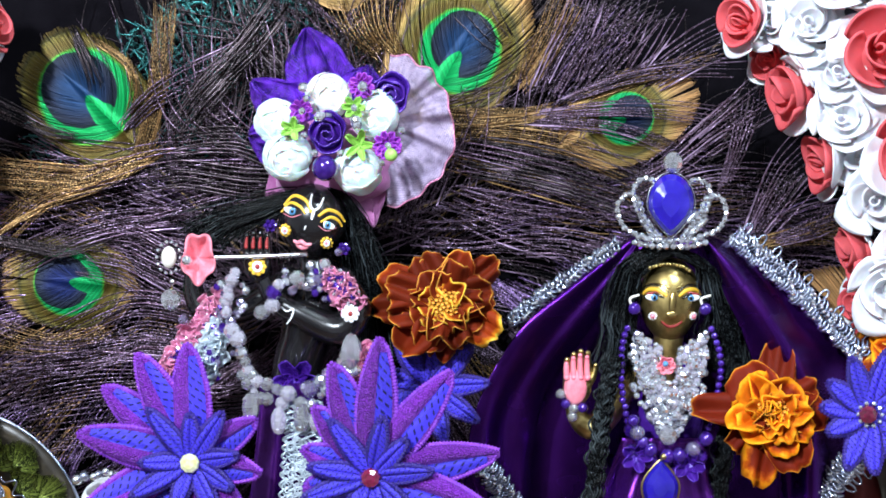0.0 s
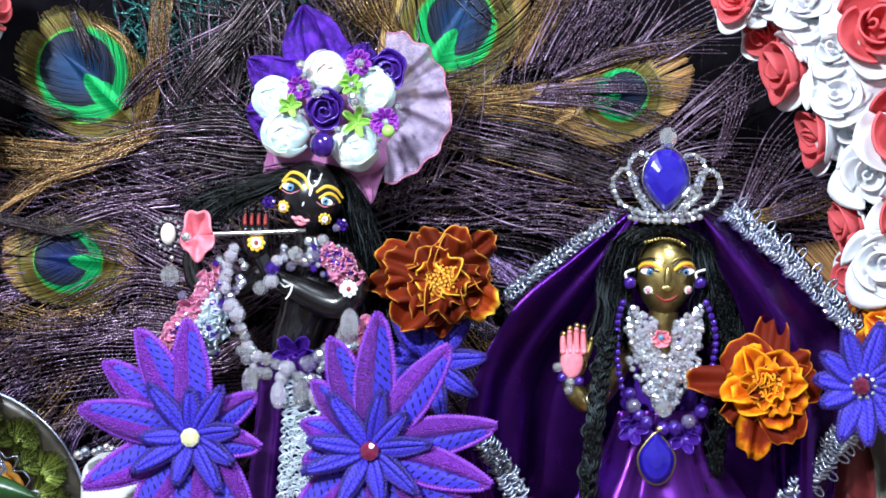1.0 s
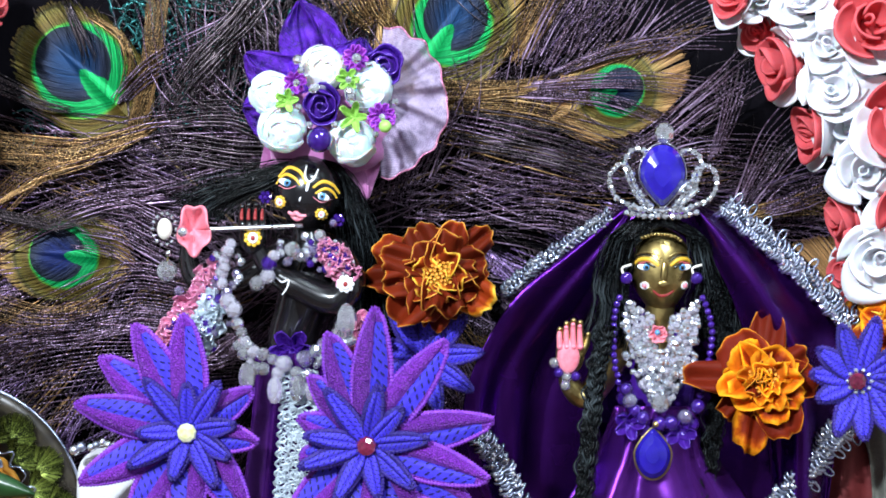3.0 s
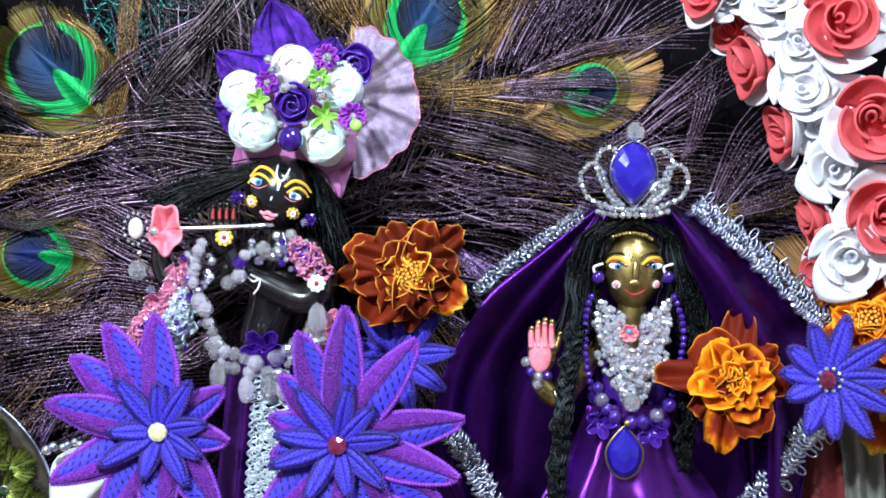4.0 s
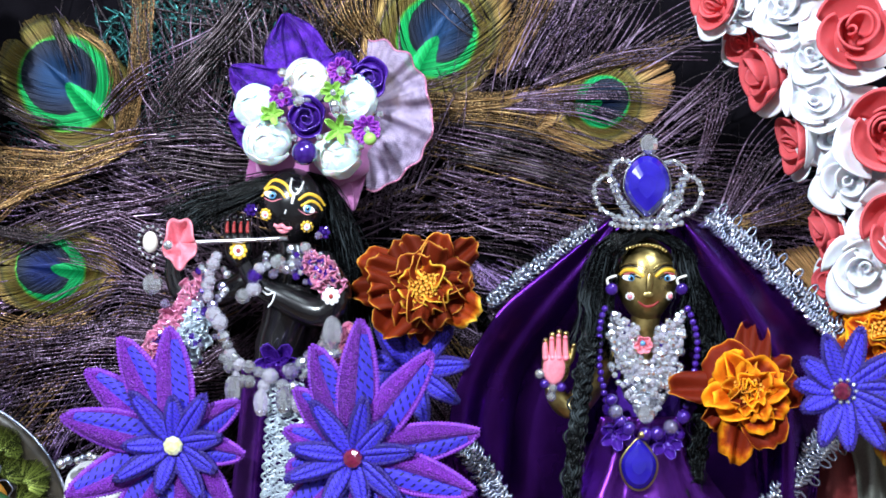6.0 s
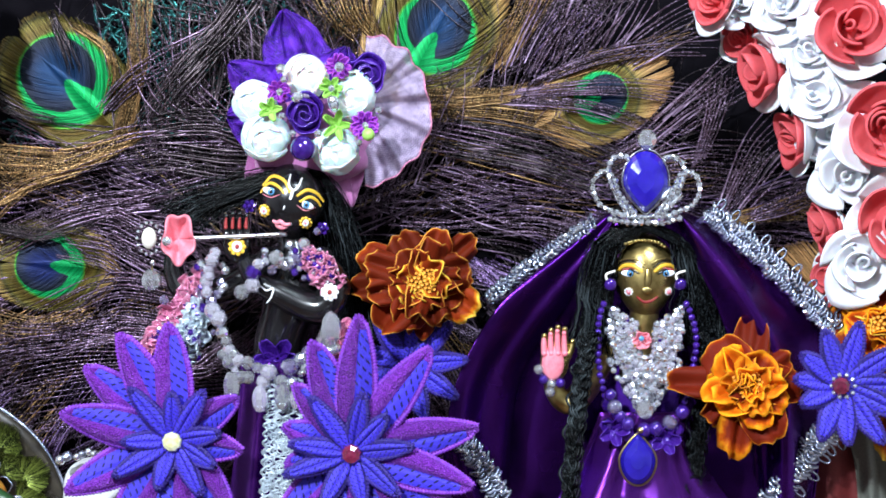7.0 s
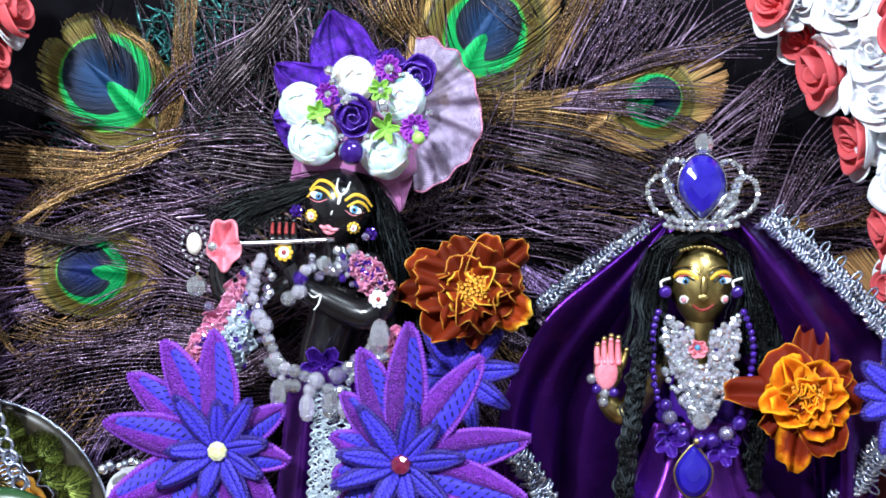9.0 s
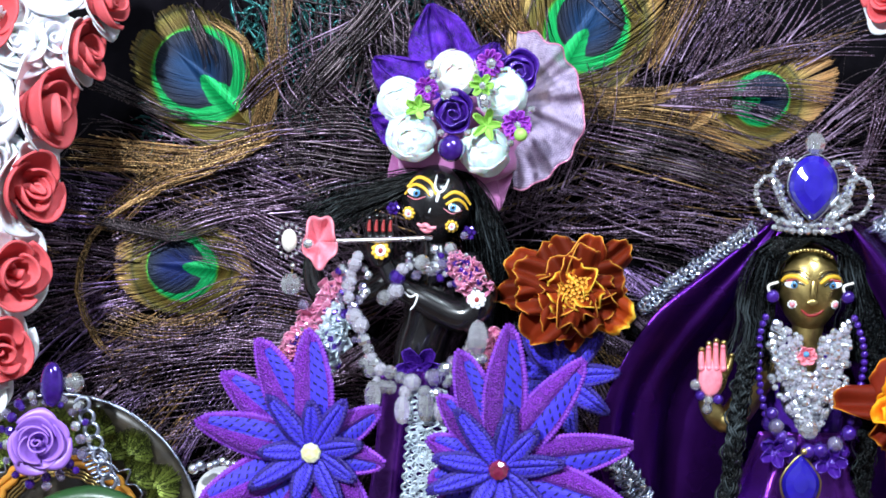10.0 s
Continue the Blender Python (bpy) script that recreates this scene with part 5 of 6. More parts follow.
garland = bead_string("crystal_garland", [(382, 455), (372, 500), (384, 560), (396, 600), (414, 640), (456, 662), (500, 664), (548, 640), (580, 606), (590, 585)], -0.019, (10, 12, 15), (CRYSTAL, CRYSTAL_LILAC, CRYSTAL_SHEEN, RHINESTONE), 1.4, "clear and lilac crystal bead garland round the doll's waist", 3.5, 4)
bead_string("", [(366, 470), (352, 520), (362, 575), (350, 620)], -0.012, (7, 9), (CRYSTAL_LILAC, VIOLET_PEARL, RHINESTONE), 1.3, "", 7, 5, parent=garland)
bead_string("", [(398, 480), (392, 540), (380, 600)], -0.013, (6, 8), (CRYSTAL_SHEEN, RHINESTONE, CRYSTAL_LILAC), 1.3, "", 6, 6, parent=garland)
bead_string("", [(400, 636), (440, 676), (500, 690), (560, 660), (600, 620)], -0.019, (7, 10, 12), (CRYSTAL, CRYSTAL_SHEEN, RHINESTONE), 1.6, "", 5, 7, parent=garland)
for u, v, w in ((414, 692, 17), (464, 716, 16), (504, 710, 17), (528, 716, 12), (590, 592, 20)):
    faceted("crystal_drop", w * U, CRYSTAL_SHEEN if w < 17 else CRYSTAL, garland, spot(u, v, -0.021), (0.9, 0.7, 1.5), "clear faceted teardrop")
necklace = bead_string("crystal_necklace", [(470, 455), (490, 480), (520, 470), (545, 440), (560, 420)], -0.010, (7, 9, 11), (CRYSTAL_SHEEN, RHINESTONE, CRYSTAL_LILAC), 1.3, "crystal and violet bead necklace on the doll's chest", 6, 8)
bead_string("", [(520, 440), (530, 480), (545, 500)], -0.010, (6, 8), (VIOLET_PEARL, CRYSTAL_LILAC, RHINESTONE), 1.2, "", 9, 9, parent=necklace)
faceted("pendant_stone", 14 * U, CRYSTAL, necklace, spot(494, 466, -0.018))
bracelet = bead_string("bead_bracelet", [(462, 478), (446, 500), (436, 530)], -0.014, (11, 14), (CRYSTAL, CRYSTAL_SHEEN, VIOLET_PEARL), 1.5, "clear and violet bead bracelet on the doll's wrist", 4, 10)
for m, (u, v) in ((VIOLET_PEARL, (446, 374)), (VIOLET_PEARL, (575, 414))):
    e = thing("earring", Matrix(), "violet bead earring of the flute-playing doll", "earring", "earrings")
    for k in range(7):
        a = k * 2 * math.pi / 6
        r = 0 if k == 6 else 8
        faceted("bead", 4.5 * U, m, e, spot(u + r * math.cos(a), v + r * math.sin(a), -0.001 - 0.002 * (k == 6)))


def ruffle_cloth(name, spots, y, size, material, seed, label, extra=()):
    """A gathered ribbon: crumpled loops in a row, with beads sewn between."""
    rng = random.Random(seed)
    top = thing(name, Matrix(), label, "clothing")
    p = bezier([(*q, 0) for q in spots], 60)
    for k in range(0, 60, 2):
        for _ in range(2):
            vv, ff, uv = ruffled_petal(rng, size * rng.uniform(0.7, 1.2) * U, size * rng.uniform(0.8, 1.3) * U, 0.0022, 0.3)
            ob = link_mesh("ribbon_fold", vv, ff, material, top, "", uv)
            ob.matrix_basis = facing(p[k, 0] + rng.gauss(0, size * 0.28), p[k, 1] + rng.gauss(0, size * 0.28), y + rng.uniform(-0.002, 0.002), rng.uniform(-30, 30), rng.uniform(-30, 30), rng.uniform(0, 360))
    for m, n, r in extra:
        for _ in range(n):
            q = p[rng.randrange(60)]
            faceted("sequin", r * U, m, top, spot(q[0] + rng.gauss(0, size * 0.4), q[1] + rng.gauss(0, size * 0.4), y - rng.uniform(0.001, 0.004)))
    return top


ruffle_cloth("ruffled_shawl", [(360, 505), (330, 560), (290, 600), (278, 640)], -0.004, 25, ROSE_PINK, 3, "shiny pink ruffled shawl with sequins over the doll's arm", ((RHINESTONE, 34, 3.5), (VIOLET_PEARL, 20, 5)))
ruffle_cloth("ruffled_collar", [(545, 460), (575, 480), (590, 500)], -0.009, 20, ROSE_PINK, 4, "shiny pink ruffled collar with violet sequins", ((RHINESTONE, 30, 4), (VIOLET_PEARL, 30, 6)))
ruffle_cloth("sequin_sash", [(352, 560), (340, 610), (330, 650)], -0.010, 22, SILVER_LACE, 5, "silver and violet sequin sash beside the bead garland", ((RHINESTONE, 26, 5), (VIOLET_PEARL, 26, 6)))
ruffle_cloth("pink_bow", [(600, 600), (622, 620), (596, 640)], -0.006, 26, ROSE_PINK, 6, "small pink satin bow at the doll's waist")
bow = thing("satin_bow", Matrix(), "violet satin bow at the doll's waist", "bow")
blossom(496, 644, -0.002, 6, 52, 26, SATIN_ROSE, "bow_loop", 12, bow)


def draped(name, left, right, y, folds, depth, material, label, category="clothing", nv=60, nu=36, thick=0.0008, phase=0.0, bow_out=0.0, parent=None):
    """Cloth hung between two lines of the layout, with folds that run along them."""
    a, b = bezier([(*q[:2], q[2] if len(q) > 2 else 0.0) for q in left], nu), bezier([(*q[:2], q[2] if len(q) > 2 else 0.0) for q in right], nu)
    p = np.zeros((nu, nv, 3))
    for i in range(nu):
        grow = 0.35 + 0.65 * i / (nu - 1)
        for j, t in enumerate(np.linspace(0, 1, nv)):
            q = a[i] * (1 - t) + b[i] * t
            w = math.sin(t * folds * 2 * math.pi + phase + 0.8 * math.sin(i * 0.12)) + 0.22 * math.sin(t * folds * 11 + i * 0.16 + phase) + 0.4 * math.sin(t * folds * 4.7 + 1.3 * phase + i * 0.05)
            p[i, j] = spot(q[0], q[1], y + q[2] + depth * grow * w - bow_out * math.sin(math.pi * t))
    v, f, uv = shell(p, thick)
    if parent:
        return link_mesh(name, v, f, material, parent, label, uv)
    return tagged(link_mesh(name, v, f, material, None, "", uv), label, category)


draped("doll_skirt", [(430, 650), (420, 800), (380, 1100), (330, 1500)], [(600, 650), (612, 800), (650, 1100), (700, 1500)], 0.004, 4, 0.0045, LAME_LIGHT, "shiny purple lamé skirt of the flute-playing doll", bow_out=0.014)


def lace_ribbon(name, pts, width, y, label, material=SILVER_LACE):
    """A lace band of edge cords and crossing loops."""
    heap = Heap()
    p = bezier([(*q, 0) for q in pts], 220)
    d = np.gradient(p, axis=0)
    d /= np.linalg.norm(d, axis=1, keepdims=True)
    s = np.stack([-d[:, 1], d[:, 0]], 1)
    length = np.linalg.norm(np.diff(p[:, :2], axis=0), axis=1).sum()
    t = np.linspace(0, 1, 220)
    for off, amp, turns, ph, r in ((-0.46, 0.05, length / 15, 0, 2.6), (0.46, 0.05, length / 15, 1, 2.6), (-0.28, 0.16, length / 26, 0, 2.0), (-0.28, 0.16, length / 26, math.pi, 2.0), (0.05, 0.18, length / 26, 0.6, 2.0), (0.05, 0.18, length / 26, 0.6 + math.pi, 2.0), (0.32, 0.12, length / 24, 0.2, 2.0), (0.32, 0.12, length / 24, 0.2 + math.pi, 2.0), (-0.1, 0.03, length / 12, 0, 2.0), (0.2, 0.03, length / 12, 2, 2.0)):
        w = (off + amp * np.sin(t * turns * 2 * math.pi + ph)) * width
        q = [spot(p[k, 0] + s[k, 0] * w[k], p[k, 1] + s[k, 1] * w[k], y - 0.0006 * math.cos(t[k] * turns * 2 * math.pi + ph)) for k in range(220)]
        v, f = tube(q, r * U, 5)
        heap.add(v, f)
    rng = random.Random(3)
    for k in range(int(length / 2.2)):
        i, w, rad = rng.randrange(4, 216), rng.uniform(-0.4, 0.4) * width, rng.uniform(3.5, 8)
        u0, v0 = p[i, 0] + s[i, 0] * w, p[i, 1] + s[i, 1] * w
        q = [spot(u0 + rad * math.cos(a), v0 + rad * rng.uniform(0.8, 1.2) * math.sin(a), y - 0.0012) for a in np.linspace(0, 2 * math.pi, 10)[:-1]]
        v, f = tube(q, 1.4 * U, 4, close=True)
        heap.add(v, f)
    for k in range(int(length / 4.5)):
        i = min(219, int(k * 4.5 / length * 219))
        w0, w1 = sorted((rng.uniform(-0.46, 0.1), rng.uniform(-0.1, 0.46)))
        q = [spot(p[i, 0] + s[i, 0] * w * width + rng.gauss(0, 1.2), p[i, 1] + s[i, 1] * w * width + rng.gauss(0, 1.5), y - 0.0004 * (k % 3)) for w in np.linspace(w0, w1, 5)]
        v, f = tube(q, 1.3 * U, 4)
        heap.add(v, f)
    return tagged(heap.done(name, material), label, "lace")


lace_ribbon("lace_band", [(510, 680), (504, 780), (496, 900), (490, 1000)], 66, -0.016, "white and silver lace band down the purple skirt")


def looped_trim(name, pts, width, y, label, pitch=15.0, r=4.4, spikes=0, side=1):
    """Silver gimp: a cord coiled along a path, with tassel loops on one side."""
    top = thing(name, Matrix(), label, "trim")
    p = bezier([(*q[:2], q[2] if len(q) > 2 else 0.0) for q in pts], 500)
    d = np.gradient(p[:, :2], axis=0)
    d /= np.linalg.norm(d, axis=1, keepdims=True)
    s = np.stack([-d[:, 1], d[:, 0]], 1)
    length = np.linalg.norm(np.diff(p[:, :2], axis=0), axis=1).sum()
    t = np.linspace(0, 1, 500)
    for k, (off, wide, pt, rr) in enumerate(((-0.22, 0.30, pitch, r), (0.24, 0.26, pitch * 0.8, r * 0.85))):
        a = t * length / pt * 2 * math.pi
        w = (off + 0.05 * np.sin(t * 37 + k) + (wide + 0.09 * np.sin(t * 61 + k)) * np.sin(a)) * width
        q = [spot(p[i, 0] + s[i, 0] * w[i] + d[i, 0] * pt * 0.45 * math.cos(2 * a[i]), p[i, 1] + s[i, 1] * w[i] + d[i, 1] * pt * 0.45 * math.cos(2 * a[i]), y + p[i, 2] - 0.0022 * math.cos(a[i])) for i in range(500)]
        v, f = tube(q, rr * U, 6)
        link_mesh("coiled_cord", v, f, SILVER, top)
    knots = random.Random(int(width))
    for k in range(int(length / 3.2)):
        i = int((k + 0.5) / int(length / 3.2) * 499)
        w = knots.uniform(-0.5, 0.5) * width
        faceted("sequin", knots.choice((2.8, 3.6)) * U, RHINESTONE, top, spot(p[i, 0] + s[i, 0] * w, p[i, 1] + s[i, 1] * w, y + p[i, 2] - 0.003))
    for k in range(spikes):
        i = int((k + 0.5) / spikes * 499)
        b = p[i]
        n = s[i] * side
        base = np.array(b[:2]) + n * width * 0.35
        loop = []
        for a in np.linspace(0, math.pi * 2, 14):
            o = n * width * 0.62 * (1 - math.cos(a)) / 2 + d[i] * 6 * math.sin(a)
            loop.append(spot(base[0] + o[0], base[1] + o[1], y + b[2]))
        v, f = tube(loop, r * 0.8 * U, 6)
        link_mesh("tassel_loop", v, f, SILVER, top)
    return top


# ---- the golden-faced doll ----
G_MATS = [GOLD, YELLOW, WHITE, RED, IRIS, ENAMEL, PINK, SATIN_ROSE]
doll = Heap()
(hv, hf), on = skull(1146, 500, 0.014, 55, 76, 50)
doll.add(hv, hf)
for sx in (-1, 1):
    cx = 1147
    u = cx + sx * 32
    stroke(doll, on, [(cx + sx * 10, 489), (cx + sx * 24, 479), (cx + sx * 40, 479), (cx + sx * 50, 488)], 4.0, 1)
    stroke(doll, on, [(cx + sx * 7, 482), (cx + sx * 24, 471), (cx + sx * 42, 472), (cx + sx * 51, 480)], 1.5, 5)
    dab(doll, on, u, 492, 15, 6.0, 2, 0.0003, sx * -0.12)
    dab(doll, on, u - sx, 491.5, 6.0, 5.8, 4, 0.0008)
    dab(doll, on, u - sx, 492, 3.0, 3.4, 5, 0.0013)
    stroke(doll, on, [(u - 16, 493), (u, 485), (u + 16, 491)], 2.2, 5, 0.0009)
    daisy(doll, on, cx + sx * 35 + 2, 524, 5.6, 0, (2, 6, 6))
for sx in (-1, 1):
    dab(doll, on, 1147 + sx * 30, 484, 16, 3.0, 3, 0.0001, sx * 0.1)
    stroke(doll, on, [(1147 + sx * 6, 476), (1147 + sx * 18, 468), (1147 + sx * 34, 466), (1147 + sx * 46, 471)], 2.6, 0, 0.0004)
stroke(doll, on, [(1147, 482), (1146, 500), (1144, 518)], 6.5, 0, 0.0012)
dab(doll, on, 1144, 520, 9, 6, 0, 0.0018)
stroke(doll, on, [(1128, 532), (1138, 540), (1146, 541), (1154, 539), (1164, 532)], 2.8, 3)
limb(doll, [(1146, 560), (1142, 590), (1142, 640)], [26, 25, 30], 0.014, 0)
limb(doll, [(1142, 620), (1142, 700), (1140, 800), (1136, 1100), (1130, 1500)], [58, 66, 60, 60, 66], 0.026, 7, 18)
limb(doll, [(1075, 640), (1020, 720), (985, 700), (984, 660)], [26, 24, 17, 13], 0.016, 0)
c = spot(986, 648, 0.000)
v, f = ball(1.0, 16, 10)
doll.add([(c.x + x * 25 * U, c.y + y * 11 * U, c.z + z * 36 * U) for x, y, z in v], f, 0)
doll.add([(c.x - 0.0008 + x * 20 * U, c.y - 0.0017 + y * 8 * U, c.z - 0.001 + z * 30 * U) for x, y, z in v], f, 6)
for k, (u, top_v) in enumerate(((968, 600), (980, 590), (992, 585), (1004, 588))):
    limb(doll, [(u + 1, 640), (u, 618), (u, top_v + 5)], [7.5, 6.8, 5.2], -0.0005, 0, 8, 8)
    limb(doll, [(u, 636), (u - 1, 618), (u - 1, top_v + 12)], [5.6, 5.0, 4.2], -0.0025, 6, 8, 8)
limb(doll, [(1004, 650), (1014, 632), (1018, 614)], [7, 6, 4.5], 0.000, 0, 8, 8)
tagged(doll.done("golden_doll", G_MATS), "brass-gold doll with painted eyes and a raised pink palm", "doll")

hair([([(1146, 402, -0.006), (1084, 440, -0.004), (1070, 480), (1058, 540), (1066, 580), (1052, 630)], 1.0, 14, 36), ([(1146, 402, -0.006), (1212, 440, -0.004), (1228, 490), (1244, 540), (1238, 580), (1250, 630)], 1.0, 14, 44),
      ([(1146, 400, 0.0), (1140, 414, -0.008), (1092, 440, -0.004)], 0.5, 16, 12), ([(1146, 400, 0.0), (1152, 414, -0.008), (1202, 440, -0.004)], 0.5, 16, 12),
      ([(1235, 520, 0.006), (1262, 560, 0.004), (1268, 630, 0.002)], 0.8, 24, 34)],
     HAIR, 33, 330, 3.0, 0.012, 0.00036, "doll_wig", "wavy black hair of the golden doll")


def braid(pts, y, r, seed):
    """A three-strand plait."""
    rng = random.Random(seed)
    p = bezier([(*q, 0) for q in pts], 120)
    t = np.linspace(0, 1, 120)
    length = np.linalg.norm(np.diff(p[:, :2], axis=0), axis=1).sum()
    top = thing("hair_braid", Matrix(), "plaited black braid of the golden doll", "hair", "braids")
    for k in range(3):
        a = t * length / 52 * 2 * math.pi + k * 2 * math.pi / 3
        heap = Heap()
        for m in range(26):
            o, z = rng.gauss(0, 0.42) * r, rng.gauss(0, 0.42) * r
            q = [spot(p[i, 0] + r * 0.62 * math.sin(a[i]) + o, p[i, 1] + z * 0.3, y + (0.45 * r * math.sin(2 * a[i]) + z) * U) for i in range(0, 120, 2)]
            v, f = tube(q, 1.5 * U, 3)
            heap.add(v, f)
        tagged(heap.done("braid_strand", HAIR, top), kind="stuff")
    return top


braid([(1050, 600), (1034, 680), (1022, 780), (1012, 900), (1010, 960)], -0.003, 13, 1)
braid([(1256, 600), (1254, 700), (1238, 800), (1226, 900), (1222, 960)], 0.004, 13, 2)


# ---- crown ----
def teardrop(name, u, v, y, w, h, thick, material, parent, label=""):
    """A faceted pear-shaped stone: girdle, crown facets and a table."""
    n = 26
    heap = Heap()
    rings = []
    for s, d in ((1.0, 0.0), (1.0, -0.25), (0.82, -0.75), (0.40, -1.0)):
        ring = []
        for k in range(n):
            a = 2 * math.pi * k / n
            x, z = math.sin(a), -math.cos(a)
            zz = z
            narrow = 1 - 0.62 * max(0, -z) ** 1.6 if z < 0 else 1.0
            ring.append(spot(u + s * w / 2 * x * narrow, v - s * h / 2 * zz - 0.0 * h, y + d * thick))
        rings.append(ring)
    verts = [q for ring in rings for q in ring]
    faces = []
    for i in range(3):
        for k in range(n):
            faces.append((i * n + k, i * n + (k + 1) % n, (i + 1) * n + (k + 1) % n, (i + 1) * n + k))
    faces += [tuple(range(3 * n, 4 * n)), tuple(range(n))[::-1]]
    heap.add(verts, faces)
    return heap.done(name, material, parent, label, smooth=False)


crown = thing("crown", Matrix(), "rhinestone tiara with a royal blue teardrop stone", "crown")
teardrop("blue_stone", 1148, 332, -0.003, 80, 108, 0.007, BLUE_GEM, crown, "royal blue faceted teardrop stone")
tv, tf = tube([spot(1148 + 42 * math.sin(a) * (1 - 0.62 * max(0, math.cos(a)) ** 1.6), 332 + 57 * math.cos(a), -0.0025) for a in np.linspace(0, 2 * math.pi, 40)[:-1]], 1.4 * U, 6, close=True)
link_mesh("bezel", tv, tf, CHROME, crown)
faceted("crystal_finial", 19 * U, CRYSTAL, crown, spot(1151, 258, -0.003), (0.9, 0.8, 1))
loops = ([(1108, 392), (1066, 372), (1054, 338), (1070, 314), (1090, 322), (1100, 352), (1128, 388)], [(1116, 388), (1092, 350), (1082, 312), (1092, 290), (1112, 288), (1120, 300)],
         [(1190, 392), (1232, 372), (1244, 338), (1230, 316), (1210, 322), (1196, 352), (1168, 388)], [(1180, 388), (1206, 350), (1216, 314), (1206, 292), (1186, 288), (1178, 300)],
         [(1084, 398), (1116, 404), (1150, 404), (1182, 404), (1212, 396)], [(1092, 388), (1118, 393), (1150, 394), (1182, 393), (1206, 387)])
for k, pts in enumerate(loops):
    tv, tf = tube(line(pts, -0.001, 40), 4.6 * U, 6)
    link_mesh("tiara_wire", tv, tf, CHROME, crown)
    bead_string("", pts, -0.0035, (5.2, 6.0), (RHINESTONE, RHINESTONE, CRYSTAL), 2.0, "", 0.6, k, "rhinestone", crown)
for a, b in (((1180, 382), (1212, 356)), ((1176, 362), (1194, 342))):
    tv, tf = tube(line([a, b], -0.004, 4), 5.5 * U, 4)
    link_mesh("baguette_stone", tv, tf, RHINESTONE, crown, "clear baguette-cut stone")
band = thing("hair_chain", Matrix(), "thin gold chain across the golden doll's hairline", "chain")
bead_string("", [(1112, 442), (1130, 437), (1150, 436), (1170, 440), (1182, 448)], -0.0005, (3.0,), (GOLD,), 2.0, "", 0.2, 3, "gold_bead", band, False)

# ---- cape ----
cape = thing("cape", Matrix(), "shiny purple lamé cape spread from the crown behind the golden doll", "cape")
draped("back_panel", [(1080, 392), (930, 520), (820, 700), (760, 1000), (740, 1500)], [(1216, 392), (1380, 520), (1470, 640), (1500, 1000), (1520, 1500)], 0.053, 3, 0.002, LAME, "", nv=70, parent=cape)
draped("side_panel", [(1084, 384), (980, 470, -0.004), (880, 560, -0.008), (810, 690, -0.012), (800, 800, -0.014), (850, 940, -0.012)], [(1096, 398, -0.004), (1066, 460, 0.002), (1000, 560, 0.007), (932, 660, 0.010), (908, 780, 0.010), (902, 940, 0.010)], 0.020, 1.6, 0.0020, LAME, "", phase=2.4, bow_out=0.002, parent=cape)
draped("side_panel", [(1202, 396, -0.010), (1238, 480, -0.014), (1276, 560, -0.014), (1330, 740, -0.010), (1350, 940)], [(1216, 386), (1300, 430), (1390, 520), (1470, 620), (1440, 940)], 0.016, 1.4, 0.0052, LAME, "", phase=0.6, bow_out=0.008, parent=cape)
draped("doll_dress", [(1066, 740), (1030, 830, -0.002), (950, 1000, -0.008), (880, 1500, -0.02)], [(1224, 740), (1250, 830, -0.002), (1340, 1000, -0.008), (1420, 1500, -0.02)], 0.012, 3.0, 0.0050, LAME_LIGHT, "shiny purple lamé dress of the golden doll", bow_out=0.012)
looped_trim("silver_trim", [(1058, 402), (1000, 440), (930, 488), (866, 540)], 24, 0.018, "silver beaded trim along the cape's edge", 9, 2.6)
looped_trim("silver_trim", [(1254, 384, 0.004), (1310, 428), (1370, 480), (1430, 540), (1486, 596)], 38, 0.006, "silver coiled trim with tassel loops along the cape", 8, 2.6, 9, -1)
looped_trim("silver_trim", [(806, 770), (840, 812), (872, 860), (900, 920)], 40, 0.004, "silver coiled trim on the cape's lower edge", 8, 2.6)
looped_trim("silver_trim", [(1490, 764), (1450, 790), (1420, 836), (1380, 880), (1340, 930)], 42, 0.006, "silver coiled trim with tassel loops low on the cape", 8, 2.6, 7, -1)

# ---- jewellery of the golden doll ----
rng = random.Random(77)
bib = thing("rhinestone_bib", Matrix(), "broad V-shaped bib necklace of silver rhinestones", "necklace")
for row in range(6):
    o = row * 12
    bead_string("", [(1086 + o * 0.75, 558 + o * 0.4), (1092 + o * 0.75, 620 + o * 0.4), (1116 + o * 0.45, 680 - o * 0.2), (1143, 738 - o * 1.25)], 0.000 - 0.0006 * row, (6.0, 7.0), (RHINESTONE, RHINESTONE, CRYSTAL_SHEEN), 1.6, "", 1.5, row, "rhinestone", bib)
    bead_string("", [(1212 - o * 0.75, 558 + o * 0.4), (1204 - o * 0.75, 620 + o * 0.4), (1174 - o * 0.45, 680 - o * 0.2), (1150, 738 - o * 1.25)], 0.000 - 0.0006 * row, (6.0, 7.0), (RHINESTONE, RHINESTONE, CRYSTAL_SHEEN), 1.6, "", 1.5, row + 20, "rhinestone", bib)
for _ in range(190):
    v0 = rng.uniform(566, 738)
    half = 68 if v0 < 650 else 68 - (v0 - 650) * 0.62
    side = rng.uniform(-1, 1)
    if v0 < 640 and abs(side) * half < 20 + (640 - v0) * 0.35:
        continue
    faceted("rhinestone", rng.choice((5.0, 6.0, 7.5)) * U, rng.choice((RHINESTONE, RHINESTONE, CRYSTAL_SHEEN)), bib, spot(1147 + side * half, v0, -0.001 - 0.0035 * (1 - abs(side))))
v, f = ball(1.0, 20, 12)
c = spot(1146, 672, 0.012)
